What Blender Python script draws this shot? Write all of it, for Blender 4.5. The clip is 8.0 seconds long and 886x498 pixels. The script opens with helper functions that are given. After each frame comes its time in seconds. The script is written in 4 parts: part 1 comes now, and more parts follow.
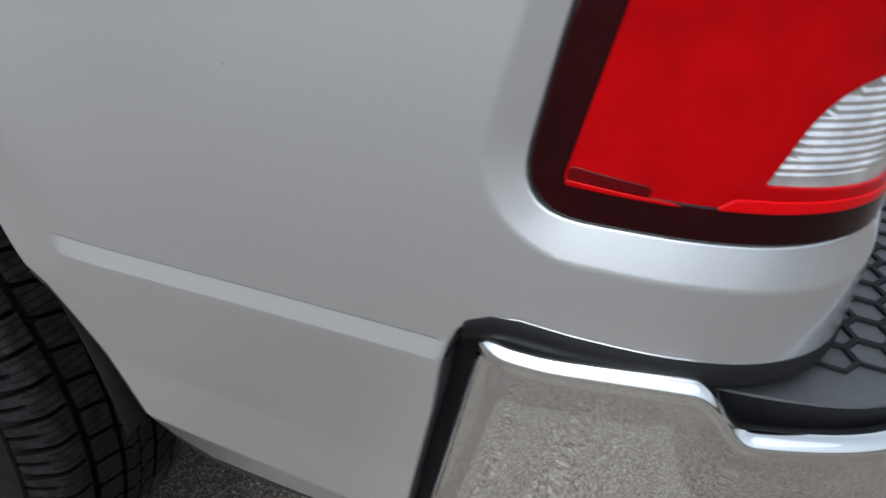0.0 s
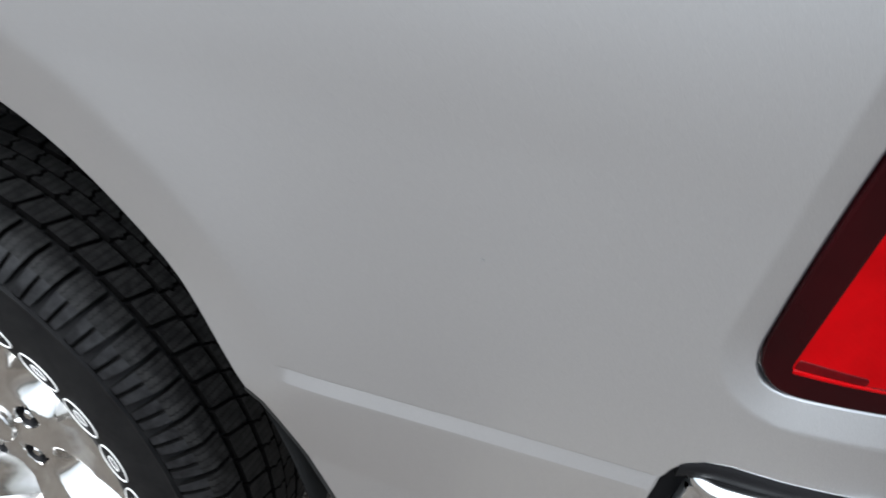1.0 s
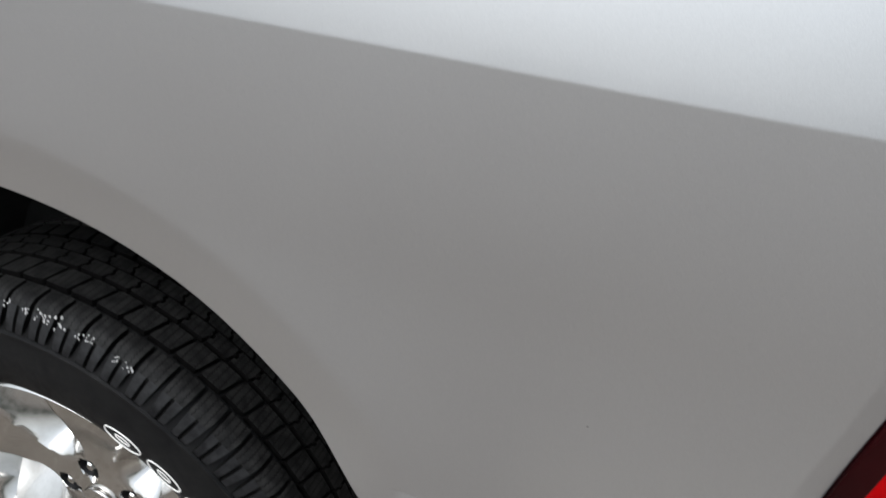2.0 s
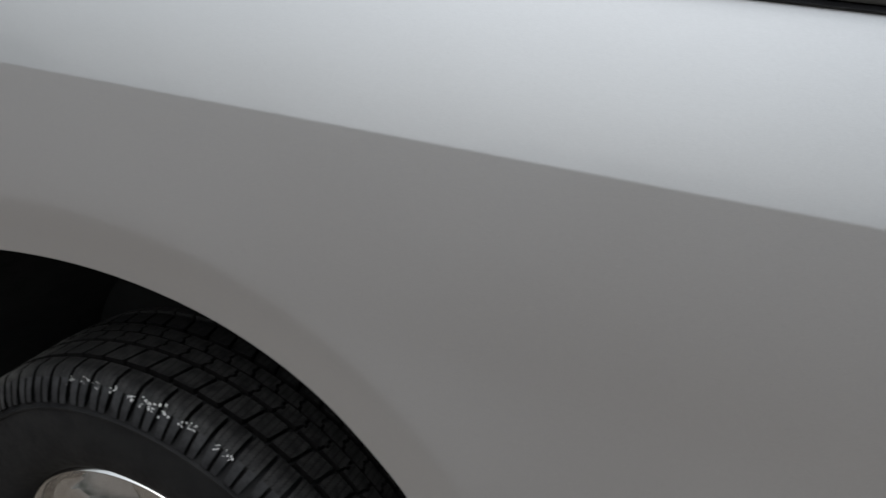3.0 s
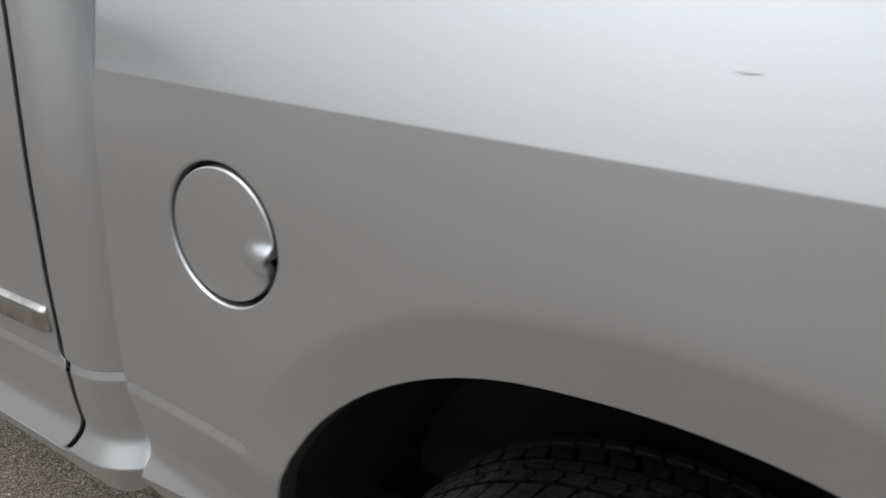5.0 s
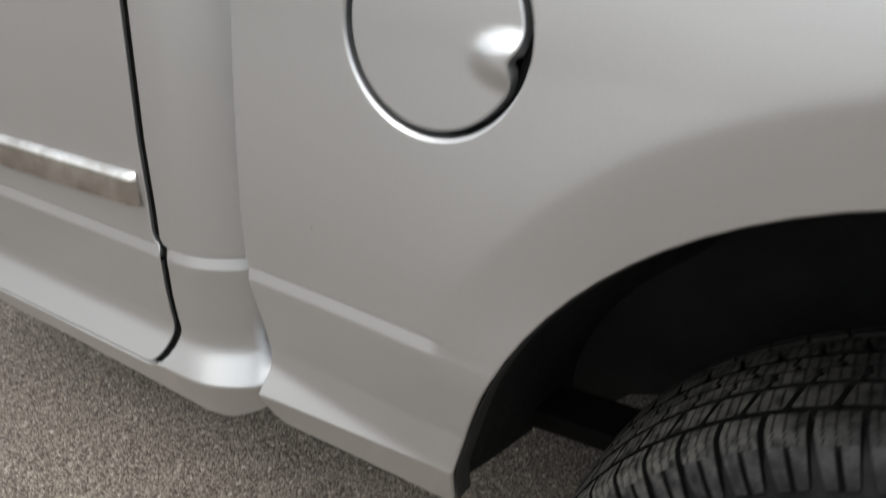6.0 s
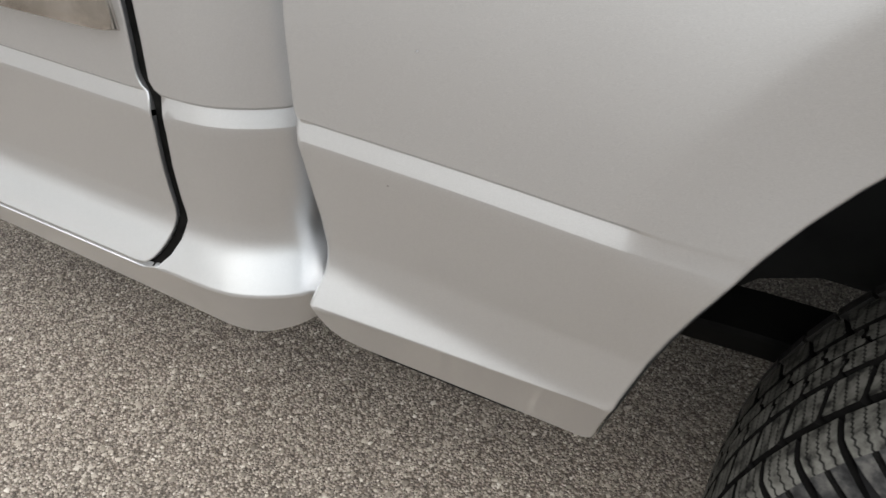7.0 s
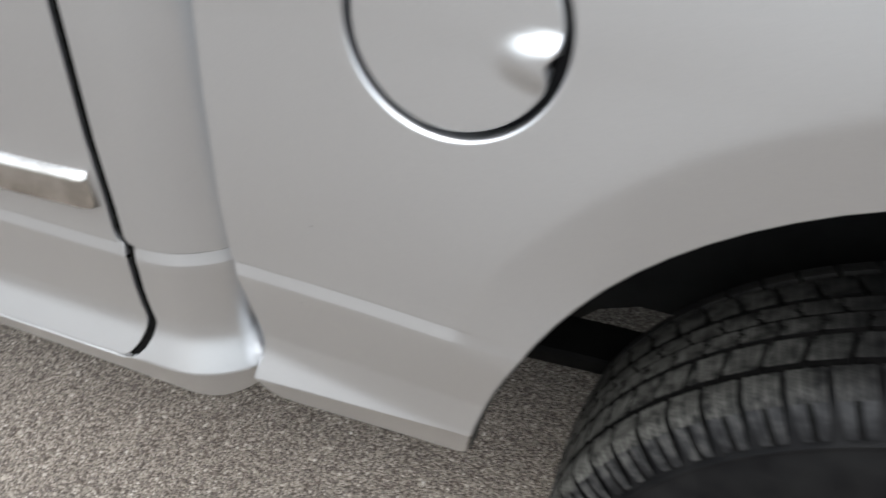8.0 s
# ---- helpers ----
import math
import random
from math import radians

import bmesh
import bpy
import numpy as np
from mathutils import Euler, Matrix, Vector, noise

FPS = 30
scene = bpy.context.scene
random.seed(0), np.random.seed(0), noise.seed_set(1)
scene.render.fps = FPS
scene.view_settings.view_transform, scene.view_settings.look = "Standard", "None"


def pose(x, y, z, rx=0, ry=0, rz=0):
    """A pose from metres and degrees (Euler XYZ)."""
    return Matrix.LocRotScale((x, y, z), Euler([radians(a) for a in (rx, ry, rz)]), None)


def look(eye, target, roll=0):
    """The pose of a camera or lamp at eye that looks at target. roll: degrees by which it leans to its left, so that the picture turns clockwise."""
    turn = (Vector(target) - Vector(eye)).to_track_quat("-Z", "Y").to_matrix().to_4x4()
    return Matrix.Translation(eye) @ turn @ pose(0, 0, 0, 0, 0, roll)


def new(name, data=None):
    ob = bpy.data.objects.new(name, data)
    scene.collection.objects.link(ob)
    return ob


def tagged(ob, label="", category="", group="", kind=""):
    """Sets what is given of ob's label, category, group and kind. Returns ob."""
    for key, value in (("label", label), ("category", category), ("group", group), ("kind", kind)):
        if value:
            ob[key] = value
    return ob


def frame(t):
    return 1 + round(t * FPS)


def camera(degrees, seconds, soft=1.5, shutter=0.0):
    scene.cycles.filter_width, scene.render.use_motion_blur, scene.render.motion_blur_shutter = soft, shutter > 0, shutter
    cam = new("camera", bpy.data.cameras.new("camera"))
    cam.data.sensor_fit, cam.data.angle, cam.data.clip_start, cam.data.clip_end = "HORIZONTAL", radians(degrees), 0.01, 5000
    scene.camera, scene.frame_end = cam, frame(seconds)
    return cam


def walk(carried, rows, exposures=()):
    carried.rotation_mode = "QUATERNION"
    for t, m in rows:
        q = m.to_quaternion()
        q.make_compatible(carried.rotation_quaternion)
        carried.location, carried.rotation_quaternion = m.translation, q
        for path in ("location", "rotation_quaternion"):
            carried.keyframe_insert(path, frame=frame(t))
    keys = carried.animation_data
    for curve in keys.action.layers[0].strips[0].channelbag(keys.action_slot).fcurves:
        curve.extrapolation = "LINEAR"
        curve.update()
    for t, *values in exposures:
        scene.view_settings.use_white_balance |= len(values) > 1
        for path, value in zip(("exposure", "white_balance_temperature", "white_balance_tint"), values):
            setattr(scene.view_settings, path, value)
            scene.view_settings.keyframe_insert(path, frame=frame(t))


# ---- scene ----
# ---- camera and its walk ----
cam = camera(62.6, 8.0, soft=1.5, shutter=0.4)
PATH = [
    (0, (0.9189, -0.3414, 1.0510), (0.6089, 0.4563, 0.5337), 5.34),
    (0.5, (0.8208, -0.3390, 1.1123), (0.5514, 0.4353, 0.5397), 4.90),
    (1, (0.7462, -0.4009, 1.2001), (0.4690, 0.3782, 0.6378), 5.00),
    (1.5, (0.7001, -0.4354, 1.3034), (0.4296, 0.3377, 0.7296), 4.70),
    (1.7, (0.6740, -0.4451, 1.3388), (0.4095, 0.3296, 0.7644), 5.10),
    (2.8, (0.6044, -0.4855, 1.3986), (0.2819, 0.3320, 0.9215), 3.95),
    (3, (0.5789, -0.5098, 1.3976), (0.2489, 0.3124, 0.9339), 4.00),
    (3.5, (0.4854, -0.5450, 1.3915), (0.1103, 0.2733, 0.9561), 3.39),
    (4, (0.3417, -0.5477, 1.4125), (-0.0824, 0.2527, 0.9889), 2.25),
    (4.1, (0.3081, -0.5503, 1.4132), (-0.1271, 0.2465, 0.9941), 2.28),
    (4.2, (0.2773, -0.5512, 1.4131), (-0.1671, 0.2428, 0.9985), 2.32),
    (5.3, (-0.0637, -0.5447, 1.3010), (-0.5394, 0.2369, 0.8975), 2.05),
    (5.5, (-0.1449, -0.5456, 1.2515), (-0.6210, 0.2367, 0.8500), 2.02),
    (6, (-0.2660, -0.5225, 1.1291), (-0.7137, 0.2450, 0.6702), 2.41),
    (6.5, (-0.3825, -0.4603, 1.0189), (-0.7541, 0.2726, 0.4491), 3.16),
    (7, (-0.5113, -0.3945, 0.9820), (-0.8497, 0.3217, 0.3717), 3.39),
    (7.5, (-0.5272, -0.4446, 1.0971), (-0.8404, 0.2645, 0.4654), 3.90),
    (8, (-0.4142, -0.4952, 1.2183), (-0.6738, 0.2445, 0.5975), 2.16),
]
EXPOSURES = [(0, 0.27, 5760, 7), (1.0, 0.52, 5760, 7), (1.5, 0.5, 5760, 7), (1.7, 0.38, 6000, 8), (2.8, -0.37, 6050, 8), (4.2, -0.3, 6100, 8), (5.3, -0.22, 6200, 8), (6.0, 0.18, 6350, 8), (6.5, 0.65, 6450, 8), (7.0, 0.6, 6340, 8), (7.5, 0.53, 6200, 8), (8, 0.61, 6050, 8)]
walk(cam, [(t, look(eye, target, roll)) for t, eye, target, roll in PATH], EXPOSURES)

# ---- world and sun: a bright overcast sky ----
world = bpy.data.worlds.new("overcast_sky")
scene.world = world
world.use_nodes = True
wt = world.node_tree
sky = wt.nodes.new("ShaderNodeTexSky")
sky.sky_type, sky.sun_disc = "NISHITA", False
sky.sun_elevation, sky.sun_rotation = radians(58), radians(195)
sky.dust_density, sky.air_density = 6.0, 1.5
pale = wt.nodes.new("ShaderNodeHueSaturation")
pale.inputs["Saturation"].default_value = 0.25
back = wt.nodes["Background"]
back.inputs["Strength"].default_value = 0.215
wt.links.new(sky.outputs["Color"], pale.inputs["Color"])
wt.links.new(pale.outputs["Color"], back.inputs["Color"])
sun = new("sun", bpy.data.lights.new("sun", "SUN"))
sun.data.energy, sun.data.angle, sun.data.color = 0.4, radians(80), (1.0, 0.97, 0.93)
sun.matrix_world = look((0.5, -2.0, 5.5), (0.0, 0.0, 0.5))


# ---- materials ----
def nodes_of(name):
    m = bpy.data.materials.new(name)
    m.use_nodes = True
    nt = m.node_tree
    return m, nt, nt.nodes["Principled BSDF"]


def add(nt, kind, **values):
    n = nt.nodes.new(kind)
    for key, v in values.items():
        if key in n.inputs:
            n.inputs[key].default_value = v
    return n


def ramp(nt, source, *stops):
    r = nt.nodes.new("ShaderNodeValToRGB")
    while len(r.color_ramp.elements) < len(stops):
        r.color_ramp.elements.new(0.5)
    for e, (p, c) in zip(r.color_ramp.elements, stops):
        e.position, e.color = p, (*c, 1) if len(c) == 3 else c
    nt.links.new(source, r.inputs["Fac"])
    return r.outputs["Color"]


def grain(nt, scale, detail=4.0, rough=0.55):
    co = nt.nodes.new("ShaderNodeTexCoord")
    n = add(nt, "ShaderNodeTexNoise", Scale=scale, Detail=detail, Roughness=rough)
    nt.links.new(co.outputs["Object"], n.inputs["Vector"])
    return n.outputs["Fac"]


def relief(nt, bsdf, source, strength, distance):
    b = add(nt, "ShaderNodeBump", Strength=strength, Distance=distance)
    nt.links.new(source, b.inputs["Height"])
    nt.links.new(b.outputs["Normal"], bsdf.inputs["Normal"])


def plain(name, lo, hi, scale, rough, metal=0.0, bump=0.0, bump_scale=None, coat=0.0, rough_var=0.08, spec=0.5):
    """A surface whose colour wanders between lo and hi, with grain, and some wear in its gloss."""
    m, nt, b = nodes_of(name)
    nt.links.new(ramp(nt, grain(nt, scale), (0.3, lo), (0.7, hi)), b.inputs["Base Color"])
    r = ramp(nt, grain(nt, scale * 3.7, 6.0), (0.25, (rough - rough_var,) * 3), (0.75, (rough + rough_var,) * 3))
    nt.links.new(r, b.inputs["Roughness"])
    b.inputs["Metallic"].default_value = metal
    b.inputs["Specular IOR Level"].default_value = spec
    b.inputs["Coat Weight"].default_value = coat
    b.inputs["Coat Roughness"].default_value = 0.04
    if bump:
        relief(nt, b, grain(nt, bump_scale or scale * 8, 5.0), bump, 0.002)
    return m


def silver_paint():
    m, nt, b = nodes_of("silver_metallic_paint")
    flake = grain(nt, 2200.0, 1.0)
    cloud = grain(nt, 1.6, 3.0)
    c = ramp(nt, flake, (0.3, (0.55, 0.556, 0.565)), (0.7, (0.65, 0.656, 0.665)))
    nt.links.new(c, b.inputs["Base Color"])
    nt.links.new(ramp(nt, cloud, (0.3, (0.33,) * 3), (0.7, (0.38,) * 3)), b.inputs["Roughness"])
    b.inputs["Metallic"].default_value = 0.9
    b.inputs["Coat Weight"].default_value = 1.0
    b.inputs["Coat Roughness"].default_value = 0.05
    b.inputs["Coat IOR"].default_value = 1.55
    relief(nt, b, grain(nt, 9.0, 2.0), 0.03, 0.01)
    return m


def asphalt():
    m, nt, b = nodes_of("exposed_aggregate_asphalt")
    co = nt.nodes.new("ShaderNodeTexCoord")
    vo = add(nt, "ShaderNodeTexVoronoi", Scale=215.0)
    nt.links.new(co.outputs["Object"], vo.inputs["Vector"])
    sep = nt.nodes.new("ShaderNodeSeparateColor")
    nt.links.new(vo.outputs["Color"], sep.inputs["Color"])
    stone = ramp(nt, sep.outputs["Red"], (0.0, (0.094, 0.081, 0.069)), (0.35, (0.166, 0.144, 0.123)), (0.7, (0.239, 0.209, 0.181)), (1.0, (0.347, 0.318, 0.281)))
    tar = ramp(nt, vo.outputs["Distance"], (0.35, (1, 1, 1)), (0.75, (0.40, 0.37, 0.34)))
    mul = add(nt, "ShaderNodeMix")
    mul.data_type, mul.blend_type = "RGBA", "MULTIPLY"
    mul.inputs["Factor"].default_value = 1.0
    nt.links.new(stone, mul.inputs["A"])
    nt.links.new(tar, mul.inputs["B"])
    wide = ramp(nt, grain(nt, 1.7, 4.0), (0.3, (0.82, 0.80, 0.78)), (0.7, (1.08, 1.05, 1.02)))
    mul2 = add(nt, "ShaderNodeMix")
    mul2.data_type, mul2.blend_type = "RGBA", "MULTIPLY"
    mul2.inputs["Factor"].default_value = 1.0
    nt.links.new(mul.outputs["Result"], mul2.inputs["A"])
    nt.links.new(wide, mul2.inputs["B"])
    nt.links.new(mul2.outputs["Result"], b.inputs["Base Color"])
    b.inputs["Roughness"].default_value = 0.85
    inv = ramp(nt, vo.outputs["Distance"], (0.0, (1, 1, 1)), (0.7, (0, 0, 0)))
    relief(nt, b, inv, 0.9, 0.004)
    return m


def stones():
    m, nt, b = nodes_of("loose_aggregate")
    geo = nt.nodes.new("ShaderNodeNewGeometry")
    c = ramp(nt, geo.outputs["Random Per Island"], (0.0, (0.103, 0.088, 0.071)), (0.3, (0.185, 0.161, 0.132)), (0.62, (0.254, 0.224, 0.185)), (0.88, (0.323, 0.290, 0.245)), (1.0, (0.447, 0.413, 0.361)))
    nt.links.new(c, b.inputs["Base Color"])
    b.inputs["Roughness"].default_value = 0.8
    return m


def tread_rubber():
    """Dusty rubber with fine zigzag sipes cut across the blocks, painted darker behind for arch shade."""
    m, nt, b = nodes_of("tread_rubber")
    co = nt.nodes.new("ShaderNodeTexCoord")
    sep = nt.nodes.new("ShaderNodeSeparateXYZ")
    nt.links.new(co.outputs["Object"], sep.inputs["Vector"])

    def calc(op, a, c):
        n = nt.nodes.new("ShaderNodeMath")
        n.operation = op
        nt.links.new(a, n.inputs[0])
        if isinstance(c, float):
            n.inputs[1].default_value = c
        else:
            nt.links.new(c, n.inputs[1])
        return n.outputs[0]

    zig = calc("MULTIPLY", calc("PINGPONG", sep.outputs["Y"], 0.0022), 0.8)
    wave = calc("PINGPONG", calc("ADD", sep.outputs["X"], zig), 0.0048)
    cut = ramp(nt, calc("MULTIPLY", wave, 200.0), (0.12, (0, 0, 0)), (0.24, (1, 1, 1)))
    geo = nt.nodes.new("ShaderNodeNewGeometry")
    spots = add(nt, "ShaderNodeTexNoise", Scale=75.0, Detail=5.0, Roughness=0.6)
    nt.links.new(geo.outputs["Position"], spots.inputs["Vector"])
    clean_shaded = ramp(nt, spots.outputs["Fac"], (0.34, (0.004, 0.004, 0.004)), (0.62, (0.015, 0.0147, 0.014)))
    dusty_lit = ramp(nt, spots.outputs["Fac"], (0.37, (0.012, 0.0118, 0.011)), (0.46, (0.046, 0.045, 0.040)), (0.62, (0.088, 0.086, 0.078)))
    where = nt.nodes.new("ShaderNodeSeparateXYZ")
    nt.links.new(geo.outputs["Position"], where.inputs["Vector"])
    # Shade under the arch is painted in: rubber darkens behind the wheel's front.
    fore = nt.nodes.new("ShaderNodeMapRange")
    fore.inputs["From Min"].default_value, fore.inputs["From Max"].default_value = -0.20, -0.40
    nt.links.new(where.outputs["X"], fore.inputs["Value"])
    blend = nt.nodes.new("ShaderNodeMix")
    blend.data_type = "RGBA"
    nt.links.new(fore.outputs["Result"], blend.inputs["Factor"])
    nt.links.new(clean_shaded, blend.inputs["A"])
    nt.links.new(dusty_lit, blend.inputs["B"])
    dust_and_shade = blend.outputs["Result"]
    mix = nt.nodes.new("ShaderNodeMix")
    mix.data_type, mix.blend_type = "RGBA", "MULTIPLY"
    mix.inputs["Factor"].default_value = 0.92
    nt.links.new(dust_and_shade, mix.inputs["A"])
    nt.links.new(cut, mix.inputs["B"])
    nt.links.new(mix.outputs["Result"], b.inputs["Base Color"])
    b.inputs["Roughness"].default_value = 0.62
    b.inputs["Specular IOR Level"].default_value = 0.14
    relief(nt, b, cut, 0.25, 0.001)
    return m


def shoulder_rubber():
    """Blue-black rubber, painted darker behind for arch shade, with pale dusted patches towards the lit front of the
    wheel.
    """
    m, nt, b = nodes_of("shoulder_rubber")
    geo = nt.nodes.new("ShaderNodeNewGeometry")
    spots = add(nt, "ShaderNodeTexNoise", Scale=70.0, Detail=6.0, Roughness=0.65)
    nt.links.new(geo.outputs["Position"], spots.inputs["Vector"])
    clean_shaded = ramp(nt, spots.outputs["Fac"], (0.34, (0.002, 0.002, 0.0025)), (0.68, (0.017, 0.0172, 0.018)))
    dusty_lit = ramp(nt, spots.outputs["Fac"], (0.40, (0.006, 0.006, 0.0065)), (0.52, (0.024, 0.024, 0.024)), (0.66, (0.062, 0.060, 0.056)))
    where = nt.nodes.new("ShaderNodeSeparateXYZ")
    nt.links.new(geo.outputs["Position"], where.inputs["Vector"])
    # Same painted arch shade: the colour darkens away from the lit front.
    fore = nt.nodes.new("ShaderNodeMapRange")
    fore.inputs["From Min"].default_value, fore.inputs["From Max"].default_value = -0.20, -0.40
    nt.links.new(where.outputs["X"], fore.inputs["Value"])
    blend = nt.nodes.new("ShaderNodeMix")
    blend.data_type = "RGBA"
    nt.links.new(fore.outputs["Result"], blend.inputs["Factor"])
    nt.links.new(clean_shaded, blend.inputs["A"])
    nt.links.new(dusty_lit, blend.inputs["B"])
    nt.links.new(blend.outputs["Result"], b.inputs["Base Color"])
    b.inputs["Roughness"].default_value = 0.5
    b.inputs["Specular IOR Level"].default_value = 0.2
    relief(nt, b, spots.outputs["Fac"], 0.2, 0.002)
    return m


TREAD = tread_rubber()
STONES = stones()
PAINT = silver_paint()
ASPHALT = asphalt()
CHROME = plain("chrome", (0.60, 0.59, 0.575), (0.68, 0.67, 0.655), 14.0, 0.06, metal=1.0, rough_var=0.03)
WHEEL_CHROME = plain("wheel_chrome", (0.58, 0.565, 0.54), (0.68, 0.67, 0.65), 30.0, 0.13, metal=1.0, rough_var=0.06)
BUMPER_CHROME = plain("bumper_chrome", (0.70, 0.71, 0.71), (0.77, 0.778, 0.775), 8.0, 0.03, metal=1.0, rough_var=0.006)
BRIGHT = plain("dusty_polished_metal", (0.46, 0.435, 0.40), (0.74, 0.72, 0.69), 34.0, 0.16, metal=1.0, rough_var=0.07)
FAR = plain("distant_foliage", (0.05, 0.06, 0.045), (0.10, 0.11, 0.09), 0.4, 0.9)
SCRATCH = plain("bare_scratch", (0.20, 0.20, 0.20), (0.28, 0.28, 0.28), 200.0, 0.6)
SCUFF = plain("pale_scuff", (0.16, 0.16, 0.155), (0.42, 0.41, 0.40), 300.0, 0.7)
# Near-black that paints shade into tread grooves and the door gap.
RECESS_SHADE = plain("recess_shade_black", (0.002, 0.002, 0.002), (0.006, 0.0058, 0.0055), 60.0, 0.9, spec=0.03)
SHOULDER = shoulder_rubber()
RUBBER = plain("tyre_rubber", (0.006, 0.006, 0.006), (0.022, 0.021, 0.019), 45.0, 0.6, bump=0.25, bump_scale=400.0, spec=0.35)
SIDEWALL = plain("tyre_sidewall", (0.0035, 0.0035, 0.004), (0.009, 0.009, 0.009), 25.0, 0.55, bump=0.1, bump_scale=600.0, spec=0.11)
WHITE_RUBBER = plain("white_rubber", (0.62, 0.61, 0.58), (0.78, 0.77, 0.74), 60.0, 0.6)
BLACK = plain("black_plastic", (0.003, 0.003, 0.0035), (0.008, 0.008, 0.009), 12.0, 0.55, bump=0.15, bump_scale=900.0, spec=0.18)
RAIL_VINYL = plain("dusty_rail_vinyl", (0.085, 0.084, 0.080), (0.125, 0.123, 0.115), 10.0, 0.5, bump=0.2, bump_scale=700.0)
PAD = plain("step_pad_plastic", (0.030, 0.031, 0.034), (0.046, 0.047, 0.050), 14.0, 0.5, bump=0.25, bump_scale=500.0)
TRIM = plain("grey_black_trim", (0.028, 0.029, 0.032), (0.045, 0.046, 0.05), 12.0, 0.42, bump=0.2, bump_scale=700.0)
FLANGE = plain("flange_plastic", (0.016, 0.0165, 0.016), (0.028, 0.0285, 0.027), 20.0, 0.6, bump=0.3, bump_scale=200.0, spec=0.3)
LINER = plain("wheel_liner_plastic", (0.007, 0.0073, 0.0073), (0.014, 0.0142, 0.014), 9.0, 0.75, bump=0.3, bump_scale=90.0, spec=0.2)
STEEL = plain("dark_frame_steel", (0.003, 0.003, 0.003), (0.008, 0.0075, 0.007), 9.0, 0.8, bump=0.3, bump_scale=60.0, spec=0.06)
SMOKE = plain("smoky_red_lens", (0.05, 0.0006, 0.0015), (0.10, 0.0008, 0.002), 60.0, 0.12, spec=0.15)
LENS = plain("clear_ribbed_lens", (0.40, 0.385, 0.385), (0.86, 0.85, 0.85), 34.0, 0.08, metal=0.75, coat=1.0, rough_var=0.04)
MAROON = plain("dark_red_lens_border", (0.006, 0.0005, 0.0009), (0.020, 0.0008, 0.0016), 8.0, 0.10, coat=0.03, rough_var=0.03, spec=0.15)


def ribbed_red():
    m, nt, b = nodes_of("ribbed_red_lens")
    nt.links.new(ramp(nt, grain(nt, 30.0), (0.3, (0.245, 0.0002, 0.001)), (0.7, (0.345, 0.0004, 0.0016))), b.inputs["Base Color"])
    b.inputs["Roughness"].default_value = 0.08
    b.inputs["Specular IOR Level"].default_value = 0.08
    co = nt.nodes.new("ShaderNodeTexCoord")
    turn = add(nt, "ShaderNodeMapping", Rotation=(0.0, radians(55), 0.0))
    nt.links.new(co.outputs["Object"], turn.inputs["Vector"])
    wave = add(nt, "ShaderNodeTexWave", Scale=95.0, Distortion=0.4, Detail=1.0)
    nt.links.new(turn.outputs["Vector"], wave.inputs["Vector"])
    relief(nt, b, wave.outputs["Fac"], 0.06, 0.0006)
    return m


RED = ribbed_red()
FOOT_RED = plain("bright_red_lens", (0.40, 0.0008, 0.002), (0.50, 0.0015, 0.003), 40.0, 0.10, rough_var=0.03, spec=0.08)


# ---- mesh helpers ----
def part(name, bm, material, parent=None, label="", smooth=True):
    me = bpy.data.meshes.new(name)
    bm.to_mesh(me)
    bm.free()
    if smooth:
        for p in me.polygons:
            p.use_smooth = True
        me.set_sharp_from_angle(angle=radians(38))
    me.materials.append(material)
    ob = new(name, me)
    ob.parent = parent
    if label:
        ob["label"] = label
    return ob


def raw(name, verts, faces, material, parent=None, label="", normals=None, smooth=True):
    me = bpy.data.meshes.new(name)
    me.from_pydata([tuple(v) for v in verts], [], faces)
    if smooth:
        me.polygons.foreach_set("use_smooth", [True] * len(me.polygons))
    if normals is not None:
        me.normals_split_custom_set_from_vertices([tuple(n) for n in normals])
    me.materials.append(material)
    ob = new(name, me)
    ob.parent = parent
    if label:
        ob["label"] = label
    return ob


def box_bm(x0, x1, y0, y1, z0, z1, bevel=0.0, segments=2):
    bm = bmesh.new()
    bmesh.ops.create_cube(bm, size=1.0)
    for v in bm.verts:
        v.co = Vector(((x0 + x1) / 2 + v.co.x * (x1 - x0), (y0 + y1) / 2 + v.co.y * (y1 - y0), (z0 + z1) / 2 + v.co.z * (z1 - z0)))
    if bevel:
        bmesh.ops.bevel(bm, geom=bm.edges[:], offset=bevel, segments=segments, affect="EDGES", profile=0.5)
    return bm


def revolve(profile, steps, a0=0.0, a1=2 * math.pi, centre=(0.0, 0.0, 0.0)):
    """A profile of (y, r) turned round the axle through centre."""
    bm = bmesh.new()
    full = abs(a1 - a0 - 2 * math.pi) < 1e-6
    rings = []
    for i in range(steps + (0 if full else 1)):
        a = a0 + (a1 - a0) * i / steps
        rings.append([bm.verts.new((centre[0] + r * math.cos(a), centre[1] + y, centre[2] + r * math.sin(a))) for y, r in profile])
    for i in range(steps):
        p, q = rings[i], rings[(i + 1) % len(rings)]
        for j in range(len(profile) - 1):
            bm.faces.new((p[j], p[j + 1], q[j + 1], q[j]))
    bmesh.ops.recalc_face_normals(bm, faces=bm.faces[:])
    return bm


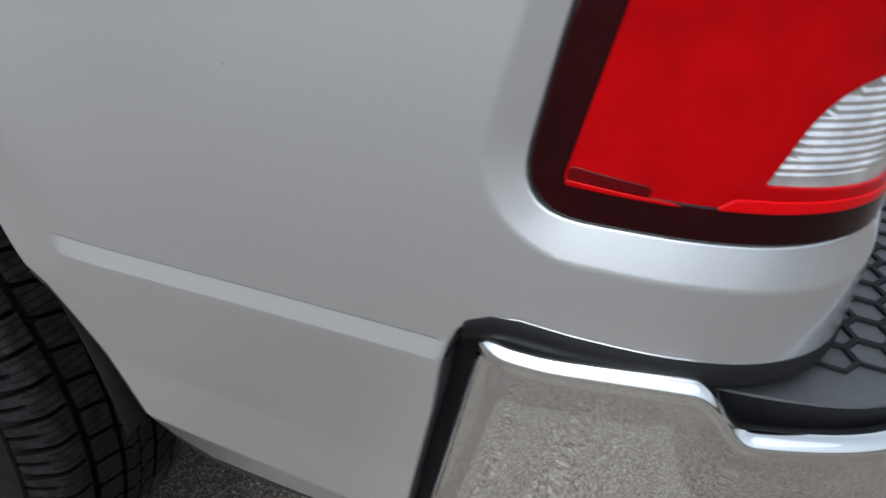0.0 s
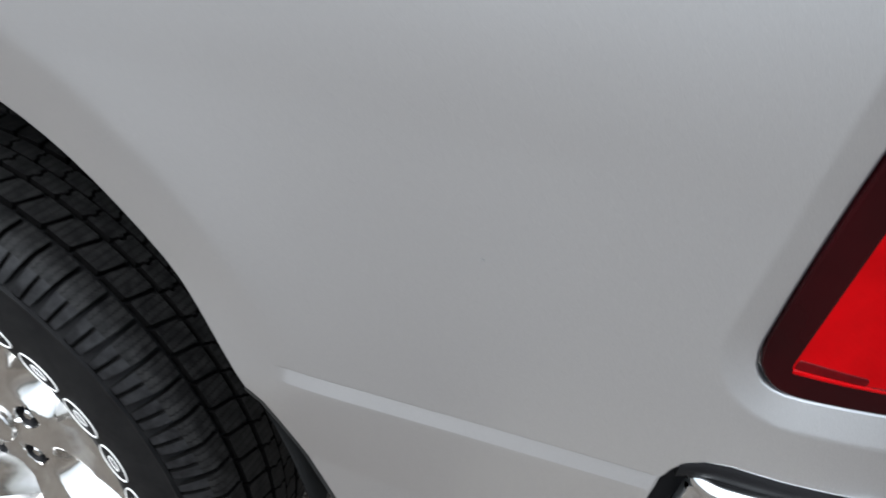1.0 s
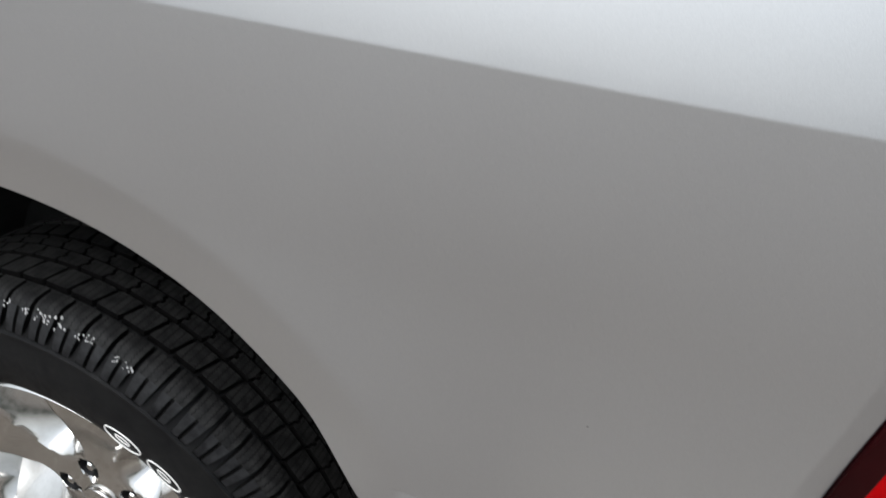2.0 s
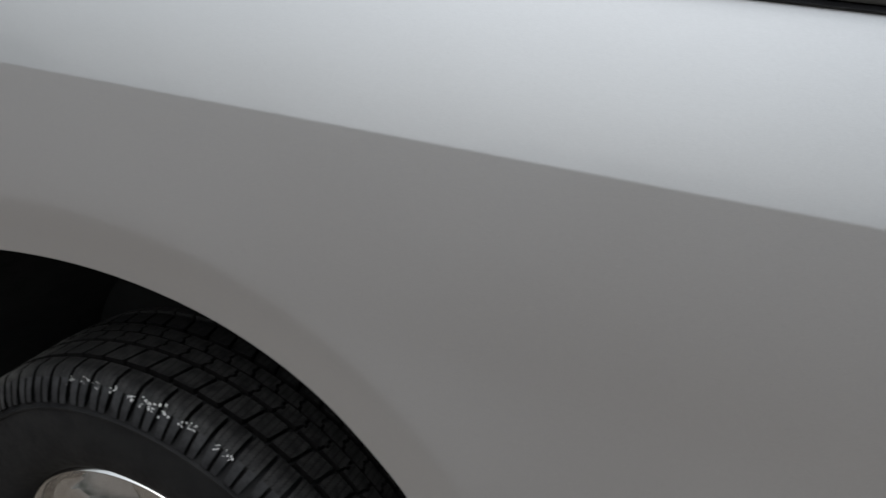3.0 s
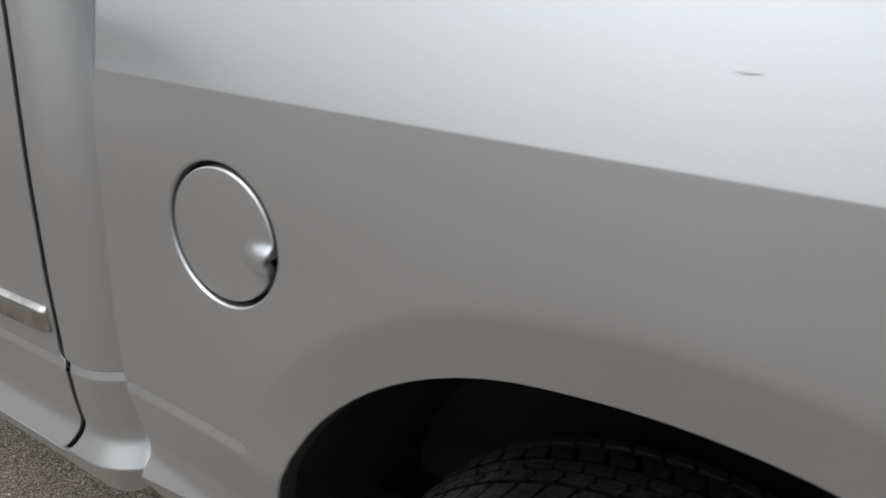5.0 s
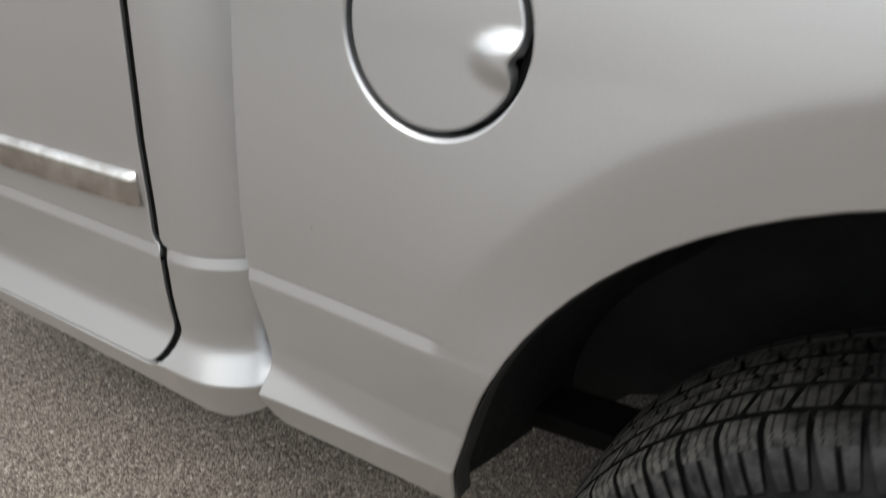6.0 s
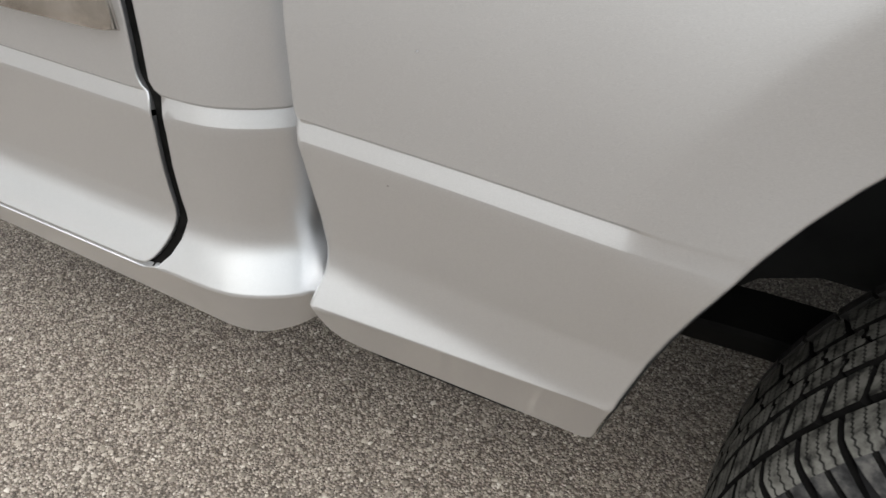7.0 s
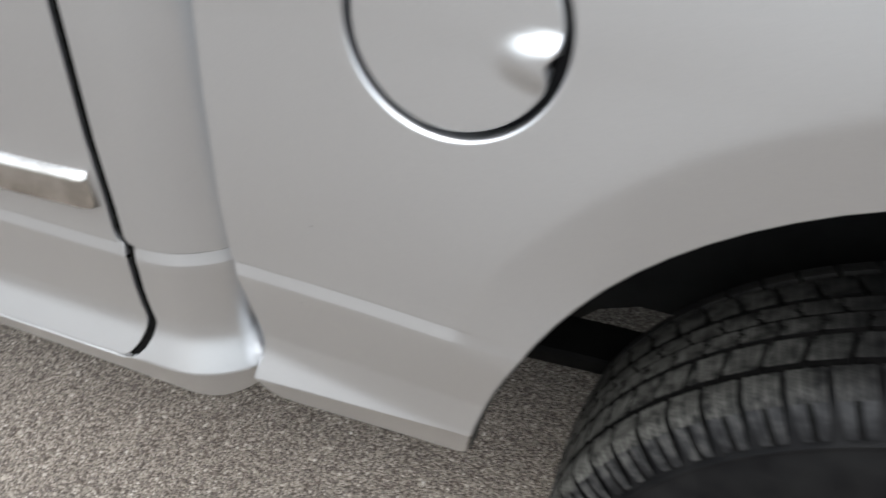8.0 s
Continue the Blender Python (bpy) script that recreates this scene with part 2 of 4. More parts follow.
def sweep(bm, profile, stations):
    """Joins copies of a closed profile; stations: functions from a profile point to a place."""
    rings = [[bm.verts.new(place(p)) for p in profile] for place in stations]
    n = len(profile)
    for a, b in zip(rings, rings[1:]):
        for j in range(n):
            bm.faces.new((a[j], a[(j + 1) % n], b[(j + 1) % n], b[j]))
    bm.faces.new(rings[0][::-1])
    bm.faces.new(rings[-1])
    bmesh.ops.recalc_face_normals(bm, faces=bm.faces[:])
    return bm


def ease(a, b, v):
    """A smooth step from 0 at a to 1 at b."""
    t = np.clip((np.asarray(v, float) - a) / (b - a), 0, 1)
    return t * t * (3 - 2 * t)


def spline(knots, values, at):
    """Catmull-Rom through evenly or unevenly spaced knots."""
    k, v, q = np.asarray(knots, float), np.asarray(values, float), np.asarray(at, float)
    m = np.gradient(v, k)
    i = np.clip(np.searchsorted(k, q) - 1, 0, len(k) - 2)
    h = k[i + 1] - k[i]
    u = np.clip((q - k[i]) / h, 0, 1)
    return (2 * u**3 - 3 * u**2 + 1) * v[i] + (u**3 - 2 * u**2 + u) * h * m[i] + (3 * u**2 - 2 * u**3) * v[i + 1] + (u**3 - u**2) * h * m[i + 1]


def within(poly, pts):
    """Which of the points lie in the polygon."""
    p, q = np.asarray(poly), np.asarray(pts)
    out = np.zeros(len(q), bool)
    for (x1, y1), (x2, y2) in zip(p, np.roll(p, -1, 0)):
        if y1 != y2:
            out ^= ((y1 > q[:, 1]) != (y2 > q[:, 1])) & (q[:, 0] < (x2 - x1) * (q[:, 1] - y1) / (y2 - y1) + x1)
    return out


def refine(loop, step):
    out = []
    p = [np.asarray(v, float) for v in loop]
    for a, b in zip(p, p[1:] + p[:1]):
        n = max(1, int(np.ceil(np.linalg.norm(b - a) / step)))
        out += [a + (b - a) * k / n for k in range(n)]
    return np.array(out)


def rounded(loop, radius, n=6):
    """A closed outline with each corner rounded; radius: one for all, or one for each corner."""
    out = []
    p = [np.asarray(v, float) for v in loop]
    rs = radius if isinstance(radius, (list, tuple)) else [radius] * len(p)
    for i, b in enumerate(p):
        a, c, r = p[i - 1], p[(i + 1) % len(p)], rs[i]
        if r <= 0:
            out.append(b)
            continue
        u, w = a - b, c - b
        d = min(r, np.linalg.norm(u) * 0.45, np.linalg.norm(w) * 0.45)
        u, w = b + u / np.linalg.norm(u) * d, b + w / np.linalg.norm(w) * d
        out += [(1 - t) ** 2 * u + 2 * t * (1 - t) * b + t * t * w for t in np.linspace(0, 1, n)]
    return np.array(out)


def sheet(name, outer, holes, surface, material, parent=None, label="", grid=(0.02, 0.02), lines=(), roll=0.004, depth=0.02, edge=0.012, paths=()):
    """A pressed panel: an outline and holes in (s, z), laid on surface(s, z) -> places; its rims are rolled inwards.
    lines: extra heights z at which the mesh has rows. roll, depth: the rim's radius and its flange."""
    from mathutils.geometry import delaunay_2d_cdt
    loops = [refine(lp, edge) for lp in (outer, *holes)]
    lo, hi = loops[0].min(0), loops[0].max(0)
    ss = np.arange(lo[0] + grid[0] / 2, hi[0], grid[0])
    zz = np.unique(np.round(np.r_[np.arange(lo[1] + grid[1] / 2, hi[1], grid[1]), np.array([v for v in lines if lo[1] < v < hi[1]])], 8))
    g = np.stack(np.meshgrid(ss, zz), -1).reshape(-1, 2)
    keep = within(loops[0], g)
    for lp in loops[1:]:
        keep &= ~within(lp, g)
    g = g[keep]
    border = np.concatenate(loops)
    near = np.ones(len(g), bool)
    for i in range(0, len(g), 2000):
        near[i:i + 2000] = (((g[i:i + 2000, None] - border[None]) ** 2).sum(-1).min(1) > (0.35 * edge) ** 2)
    g = g[near]
    # fold lines that the mesh follows
    folds = []
    for line in paths:
        line = np.asarray(line, float)
        ok = within(loops[0], line)
        for lp in loops[1:]:
            ok &= ~within(lp, line)
        ok &= np.array([((border - p) ** 2).sum(1).min() > (0.3 * edge) ** 2 for p in line])
        folds.append((line, ok))
    if folds:
        every = np.concatenate([ln[ok] for ln, ok in folds])
        g = g[[((every - p) ** 2).sum(1).min() > 0.0014 ** 2 for p in g]]
    pts = np.r_[border, g]
    edges, at = [], 0
    for lp in loops:
        edges += [(at + i, at + (i + 1) % len(lp)) for i in range(len(lp))]
        at += len(lp)
    for line, ok in folds:
        base = len(pts)
        pts = np.r_[pts, line[ok]]
        index = np.cumsum(ok) - 1
        edges += [(base + index[i], base + index[i + 1]) for i in range(len(line) - 1) if ok[i] and ok[i + 1]]
    edges = [(int(a), int(b)) for a, b in edges]
    v2, _, faces, *_ = delaunay_2d_cdt([Vector(p) for p in pts], edges, [], 0, 1e-7)
    v2 = np.array([tuple(v) for v in v2])
    faces = [f for f in faces if len(f) == 3]
    mid = v2[np.array(faces)].mean(1)
    keep = within(loops[0], mid)
    for lp in loops[1:]:
        keep &= ~within(lp, mid)
    faces = [tuple(f) for f, k in zip(faces, keep) if k]

    def nrm(q):
        e = 1e-4
        du = surface(q[:, 0] + e, q[:, 1]) - surface(q[:, 0] - e, q[:, 1])
        dv = surface(q[:, 0], q[:, 1] + e) - surface(q[:, 0], q[:, 1] - e)
        n = np.cross(du, dv)
        return n / np.linalg.norm(n, axis=1, keepdims=True), du / (2 * e), dv / (2 * e)

    pos = surface(v2[:, 0], v2[:, 1])
    nor, _, _ = nrm(v2)
    tri = np.array(faces)
    fn = np.cross(pos[tri[:, 1]] - pos[tri[:, 0]], pos[tri[:, 2]] - pos[tri[:, 0]])
    flip = (fn * nor[tri[:, 0]]).sum(1) < 0
    tri[flip] = tri[flip][:, ::-1]
    verts, norms, out = [*pos], [*nor], [tuple(int(i) for i in t) for t in tri]
    for k, lp in enumerate(loops):
        n, du, dv = nrm(lp)
        d = np.roll(lp, -1, 0) - np.roll(lp, 1, 0)
        area = (lp[:, 0] * np.roll(lp[:, 1], -1) - np.roll(lp[:, 0], -1) * lp[:, 1]).sum()
        side = np.stack([d[:, 1], -d[:, 0]], 1) * np.sign(area) * (1 if k == 0 else -1)
        o = du * side[:, :1] + dv * side[:, 1:]
        o /= np.linalg.norm(o, axis=1, keepdims=True) + 1e-12
        p = surface(lp[:, 0], lp[:, 1])
        rings = []
        for a in (0, 30, 60, 90):
            c, s_ = math.cos(radians(a)), math.sin(radians(a))
            rings.append((p + o * roll * s_ - n * roll * (1 - c), n * c + o * s_))
        rings.append((p + o * roll - n * (roll + depth), o))
        base = len(verts)
        for pp, nn in rings:
            verts += [*pp]
            norms += [*nn]
        m = len(lp)
        forward = np.sign(area) * (1 if k == 0 else -1)
        for j in range(len(rings) - 1):
            for i in range(m):
                f = (base + j * m + i, base + (j + 1) * m + i, base + (j + 1) * m + (i + 1) % m, base + j * m + (i + 1) % m)
                out.append(f)
    # rim faces look the way of their normals
    va, na = np.array(verts), np.array(norms)
    done = []
    for f in out:
        a, b, c = va[f[0]], va[f[1]], va[f[2]]
        done.append(f if np.dot(np.cross(b - a, c - a), na[f[0]] + na[f[2]]) >= 0 else f[::-1])
    return raw(name, va, done, material, parent, label, na)


# ---- the ground ----
GX, GY = np.meshgrid(np.r_[-400, -60, -12, np.linspace(-4, 4, 33), 12, 60, 400], np.r_[-400, -60, -12, np.linspace(-4, 4, 33), 12, 60, 400])
nx = GX.shape[1]
ground = raw("ground", np.stack([GX.ravel(), GY.ravel(), 0 * GX.ravel()], 1),
             [(j * nx + i, j * nx + i + 1, (j + 1) * nx + i + 1, (j + 1) * nx + i) for j in range(nx - 1) for i in range(nx - 1)], ASPHALT)
tagged(ground, "weathered grey-brown asphalt with exposed fine aggregate", "ground", kind="structure")

# ---- the pickup: plan curves and pressed surfaces ----
truck = new("pickup_truck")
tagged(truck, "silver metallic pickup truck with chrome bumper and wheels, parked on asphalt", "pickup truck")

HUB = (0.0, 0.0, 0.405)
PLAN_S = np.array([(-0.95, -0.017), (-0.75, -0.017), (-0.5, -0.015), (-0.2, -0.009), (0.15, -0.003), (0.45, 0.0), (0.62, 0.001), (0.74, 0.004), (0.82, 0.009), (0.88, 0.015), (0.93, 0.026),
                   (0.965, 0.042), (0.99, 0.062), (1.010, 0.090), (1.022, 0.125), (1.030, 0.170), (1.034, 0.240), (1.035, 0.320)])
_len = np.r_[0, np.cumsum(np.hypot(*np.diff(PLAN_S, axis=0).T))]
_len = _len + PLAN_S[0, 0]


def plan(s):
    return spline(_len, PLAN_S[:, 0], s), spline(_len, PLAN_S[:, 1], s)


ARCH_T = np.radians([15, 24, 32, 40, 48, 56, 64, 72, 80, 88, 96, 104, 112, 120, 128, 136, 144, 152, 160, 168, 176, 195])
ARCH_R = np.array([0.512, 0.515, 0.518, 0.525, 0.536, 0.5445, 0.553, 0.5575, 0.5605, 0.5635, 0.569, 0.578, 0.591, 0.600, 0.604, 0.602, 0.595, 0.583, 0.572, 0.567, 0.566, 0.57])


def arch_r(th):
    return spline(ARCH_T, ARCH_R, th)


def lower_side(z, zc, zk, kick, depth, tuck=0.58, wide=0.044):
    """The side below its stepped crease at zc: drawn in, kicked out above zk, then tucked under."""
    y = 0.0028 * np.clip((zc + 0.001 - z) / 0.0030, 0, 1) - 0.0036 * np.clip((zc - 0.0020 - z) / 0.0145, 0, 1) + depth * np.clip((zc - 0.02 - z) / (zc - 0.08 - zk), 0, 1)
    fold = 0.004 / wide * np.log1p(np.exp(np.clip((zk + wide - np.maximum(z, zk)) / 0.004, -40, 40)))
    y = y - kick * fold
    return y + np.where(z < zk, (zk - z) * tuck, 0)


def lamp_side(z):
    return 0.8185 + 0.0105 * np.clip((z - 0.857) / 0.123, 0, 1) + 0.191 * 0.04 * np.log1p(np.exp(np.clip((z - 0.985) / 0.04, -30, 30))) + 0.004 * ease(0.88, 0.98, z)


def lamp_foot(s):
    return 0.8585 + 0.016 * ease(1.09, 1.23, s)


def bed_offset(s, z):
    """How far the bed's side stands in from its plan line."""
    dx, dz = s - HUB[0], z - HUB[2]
    th = np.arctan2(dz, dx)
    th = np.where(th < -1.2, th + 2 * np.pi, th)
    d = np.hypot(dx, dz) - arch_r(np.clip(th, ARCH_T[0], ARCH_T[-1]))
    zs = 1.1925 + 0.012 * s
    sharp = ease(-0.82, -0.52, s)
    y = 0.006 - 0.006 * ease(1.0, 0.78, z) + 0.045 * np.maximum(np.minimum(z, 1.0) - 0.85, 0) ** 2
    y = y + 0.050 * 0.03 * np.log1p(np.exp(np.clip((np.minimum(z, zs) - 1.07) / 0.03, -30, 30)))
    up = np.maximum(z - zs, 0)
    y = y + up * 0.195
    y = y + (1 - sharp) * 0.004 * np.exp(-((z - zs) / 0.05) ** 2)
    # flare round the wheel opening: a soft ridge, then a band to the lip
    upper = ease(0.50, 0.72, z)
    u = (d - 0.075) / 0.014
    ridge = 0.014 * np.where(u > 20, u, np.log1p(np.exp(np.minimum(u, 20))))
    band = 0.0025 * np.log1p(np.exp(np.clip((0.0725 - d) / 0.0025, -30, 30)))
    y = y - 0.010 * upper * np.exp(-ridge / 0.10) + 0.15 * ease(0.66, 0.82, z) * ease(160, 132, np.degrees(th)) * ease(30, 50, np.degrees(th)) * np.minimum(band, 0.08)
    # the stepped crease, before and behind the wheel
    fade = np.maximum(ease(-0.550, -0.568, s), ease(0.460, 0.474, s))
    zf = 0.549 + 0.002 * ease(-0.82, -0.56, s)
    wedge = np.clip((-0.560 - s) / 0.25, 0.02, 1)
    front = lower_side(z, 0.731, zf, 0.0190 * wedge, 0.015 + 0.003 * np.clip((-0.60 - s) / 0.21, 0, 1), 0.42, 0.044 * wedge)
    rear = lower_side(z, 0.746 + 0.012 * ease(0.46, 0.80, s), 0.560, 0.0, 0.012, 0.42)
    y = y + np.where(s < 0, front, rear) * np.where(z < 0.66, 1.0, fade + (1 - fade) * ease(0.74, 0.66, z))
    # round the tail lamp: a rim that stands out, and the lower edge drawn in
    qx, qz = lamp_side(z) - s + 0.045, lamp_foot(s) - z + 0.045
    gap_to_lamp = np.hypot(np.maximum(qx, 0), np.maximum(qz, 0)) + np.minimum(np.maximum(qx, qz), 0) - 0.045
    y = y + 0.0075 * np.clip(1 - (gap_to_lamp + 0.002) / 0.025, 0, 1) * ease(0.76, 0.80, s)
    return y


def bed_surface(s, z):
    x, y = plan(s)
    e = 1e-3
    x1, y1 = plan(s + e)
    x0, y0 = plan(s - e)
    tx, ty = x1 - x0, y1 - y0
    n = np.hypot(tx, ty)
    d = bed_offset(s, z)
    return np.stack([x - ty / n * d, y + tx / n * d, z], -1)


def arc(points):
    return [(HUB[0] + arch_r(np.radians(a)) * math.cos(radians(a)), HUB[2] + arch_r(np.radians(a)) * math.sin(radians(a))) for a in points]


S_END = 1.26
bed_outline = [(-0.784, 1.335), (-0.790, 1.216), (-0.804, 1.089), (-0.812, 0.945), (-0.814, 0.80), (-0.811, 0.72), (-0.803, 0.64), (-0.802, 0.595), (-0.803, 0.580), (-0.812, 0.550),
               (-0.810, 0.530), (-0.805, 0.512), (-0.795, 0.500), (-0.777, 0.4945), (-0.70, 0.486), (-0.568, 0.469), *arc(range(173, 34, -3)), (0.432, 0.700), (0.444, 0.690), (0.474, 0.636), (0.512, 0.563),
               (0.528, 0.530), (0.56, 0.508), (0.64, 0.513), (0.762, 0.524), (0.769, 0.60), (0.782, 0.69), (0.786, 0.738), (0.789, 0.755), (0.795, 0.770), (0.804, 0.781), (0.817, 0.788), (0.836, 0.7905), (0.87, 0.789), (0.95, 0.787), (1.05, 0.784), (1.15, 0.783),
               (1.22, 0.80), (S_END, 0.83), (S_END, 1.335)]
lamp_outline = rounded([(0.8185, 0.857), (1.10, 0.860), (1.225, 0.876), (1.225, 1.289), (0.892, 1.289), (0.833, 0.98)], [0.042, 0.3, 0.03, 0.03, 0.03, 0.25], 8)
fuel_hole = [(-0.584 + 0.0930 * math.cos(a), 1.016 + 0.0930 * math.sin(a)) for a in np.linspace(0, 2 * math.pi, 72, endpoint=False)]
ROWS_Z = [z0 + dz for z0 in (0.724,) for dz in (-0.020, -0.018, -0.0169, -0.0161, -0.010, -0.0035, -0.0023, -0.0017, 0.0007, 0.0013, 0.004, 0.007)] + [0.600, 0.594, 0.590, 0.586, 0.582, 0.576, 0.57, 0.562, 0.555, 0.548, 0.544, 0.541, 0.538, 0.534, 0.528, 0.523, 0.518, 0.513, 0.507, 0.500, 0.492]
ROWS_F = [0.731 + d for d in (-0.020, -0.018, -0.0169, -0.0161, -0.010, -0.0035, -0.0023, -0.0017, 0.0007, 0.0013, 0.004, 0.007)] + [0.606, 0.600, 0.596, 0.592, 0.588, 0.582, 0.574, 0.566, 0.558, 0.553, 0.549, 0.545, 0.54, 0.535, 0.530, 0.524, 0.518, 0.511, 0.503, 0.494]
SS = np.arange(-0.83, 1.25, 0.011)
FOLDS = [np.stack([SS, 1.1925 + 0.012 * SS + o], 1) for o in (-0.008, -0.004, -0.0015, 0.0, 0.0015, 0.004, 0.008)]
REAR = np.arange(0.44, 0.82, 0.008)
FOLDS += [np.stack([REAR, 0.746 + 0.012 * ease(0.46, 0.80, REAR) + o], 1) for o in (-0.020, -0.018, -0.0169, -0.0161, -0.010, -0.0035, -0.0023, -0.0017, 0.0007, 0.0013, 0.004, 0.007)]
RING = np.radians(np.arange(38, 147, 1.0))
FOLDS += [np.stack([(arch_r(RING) + o) * np.cos(RING), HUB[2] + (arch_r(RING) + o) * np.sin(RING)], 1) for o in (0.064, 0.069, 0.0725, 0.076, 0.081, 0.088)]
for g in (0.0175, 0.0205, 0.0230, 0.0255):
    zl = np.arange(1.30, 0.904, -0.008)
    turn_a = np.radians(np.arange(4, 87, 6.0))
    sb = np.arange(0.866, 1.20, 0.009)
    za = 0.9035 - (0.045 + g) * np.sin(turn_a)
    FOLDS.append(np.concatenate([np.stack([lamp_side(zl) - g, zl], 1), np.stack([lamp_side(za) + 0.045 - (0.045 + g) * np.cos(turn_a), za], 1), np.stack([sb, lamp_foot(sb) - g], 1)]))
bed_side = sheet("bed_side", bed_outline, [lamp_outline, fuel_hole], bed_surface, PAINT, truck, "silver pressed bed side with flared wheel opening", lines=ROWS_F, grid=(0.011, 0.011), edge=0.009, depth=0.03, paths=FOLDS)

# fuel door
fuel_disc = [(-0.584 + (0.0800 - 0.008 * math.exp(-((a + 0.20) / 0.15) ** 2)) * math.cos(a), 1.016 + (0.0800 - 0.008 * math.exp(-((a + 0.20) / 0.15) ** 2)) * math.sin(a)) for a in np.linspace(-math.pi, math.pi, 96, endpoint=False)]


def fuel_surface(s, z):
    p = bed_surface(s, z)
    u, v = (s + 0.584 - 0.076) / 0.034, (z - 1.016 + 0.0145) / 0.019
    p[:, 1] += 0.001 - 0.0085 * np.exp(-((u * u + v * v) * 1.15) ** 2.0)
    return p


sheet("fuel_door", fuel_disc, [], fuel_surface, PAINT, truck, "round silver fuel door with finger tab", grid=(0.006, 0.006), edge=0.006, roll=0.003, depth=0.012)
# The pocket's black front ring sits close behind, painting shade into the round gap.
part("fuel_pocket", revolve([(0.004, 0.096), (0.004, 0.078), (0.08, 0.07), (0.08, 0.001)], 32, centre=(-0.584, 0.0, 1.016)), BLACK, truck, "black pocket behind the fuel door, its front ring standing for gap shade")

# tail lamp
def lamp_surface(bulge):
    def at(s, z):
        p = bed_surface(s, z)
        q = bed_surface(s + 1e-3, z) - bed_surface(s - 1e-3, z)
        n = np.stack([q[:, 1], -q[:, 0], 0 * q[:, 0]], 1)
        n /= np.linalg.norm(n, axis=1, keepdims=True)
        return p + n * bulge
    return at


lamp_edge = rounded([(0.825, 0.8635), (1.10, 0.8665), (1.220, 0.882), (1.220, 1.283), (0.898, 1.283), (0.8395, 0.98)], [0.038, 0.3, 0.03, 0.03, 0.03, 0.25], 8)
lamp_red = rounded([(0.8435, 0.8805), (1.10, 0.882), (1.205, 0.897), (1.205, 1.265), (0.907, 1.265), (0.8605, 0.985)], [0.008, 0.3, 0.02, 0.02, 0.02, 0.25], 8)
lamp_clear = rounded([(0.950, 0.896), (1.06, 0.893), (1.203, 0.905), (1.203, 1.00), (1.03, 0.966), (0.972, 0.947)], [0.004, 0.2, 0.02, 0.02, 0.12, 0.06], 8)
lamp = sheet("tail_lamp", lamp_edge, [lamp_red], lamp_surface(0.004), MAROON, truck, "red tail lamp with dark border and ribbed clear reversing lens", roll=0.003, depth=0.02)
sheet("red_lens", lamp_red, [lamp_clear], lamp_surface(0.003), RED, lamp, "glossy red lens", roll=0.0015, depth=0.01)


def ribbed(s, z):
    p = lamp_surface(0.001)(s, z)
    wave = 0.0009 * np.cos(z * 2 * math.pi / 0.0045) * ease(0.900, 0.906, z - 0.008 * ease(1.06, 1.2, s))
    p[:, 1] += wave
    return p


sheet("clear_lens", lamp_clear, [], ribbed, LENS, lamp, "ribbed clear reversing lens", grid=(0.012, 0.00075), edge=0.0025, roll=0.001, depth=0.01)
sheet("moulded_rib", rounded([(0.8485, 0.8850), (0.893, 0.8835), (0.893, 0.8880), (0.8495, 0.8915)], 0.002, 4), [], lamp_surface(0.0036), SMOKE, lamp, "dark moulded rib in the lens", grid=(0.01, 0.004), edge=0.005, roll=0.001, depth=0.004)
sheet("bright_rib", [(0.848, 0.8818), (0.885, 0.8812), (0.91, 0.8812), (0.885, 0.8820), (0.848, 0.8834)], [], lamp_surface(0.0045), RED, lamp, "bright red lower edge of the lens", grid=(0.01, 0.004), edge=0.005, roll=0.001, depth=0.004)

sheet("foot_strip", rounded([(0.930, 0.8822), (1.06, 0.8838), (1.06, 0.8880), (0.948, 0.8885), (0.938, 0.8880)], 0.001, 3), [], lamp_surface(0.0042), FOOT_RED, lamp, "bright red strip under the reversing lens", grid=(0.01, 0.004), edge=0.005, roll=0.0008, depth=0.004)

# upper chamber of the lamp: a smoky field with a brighter block in it
sheet("upper_field", rounded([(0.866, 1.002), (0.93, 1.000), (1.19, 1.012), (1.19, 1.25), (0.902, 1.25)], 0.006, 4), [], lamp_surface(0.0036), SMOKE, lamp, "smoky dark red upper lens field", roll=0.001, depth=0.004)
sheet("bright_block", rounded([(0.884, 1.0195), (0.93, 1.0185), (1.17, 1.03), (1.17, 1.23), (0.915, 1.23)], 0.006, 4), [], lamp_surface(0.0046), RED, lamp, "brighter red upper lens block", roll=0.0012, depth=0.004)

# ---- cab side ----
CAB = np.array([(-2.4, -0.034), (-1.6, -0.034), (-1.1, -0.033), (-0.95, -0.0325), (-0.910, -0.0315), (-0.890, -0.0285), (-0.872, -0.0215), (-0.853, -0.0100), (-0.838, 0.003), (-0.828, 0.018), (-0.823, 0.042), (-0.822, 0.10)])
_cl = np.r_[0, np.cumsum(np.hypot(*np.diff(CAB, axis=0).T))] + CAB[0, 0]


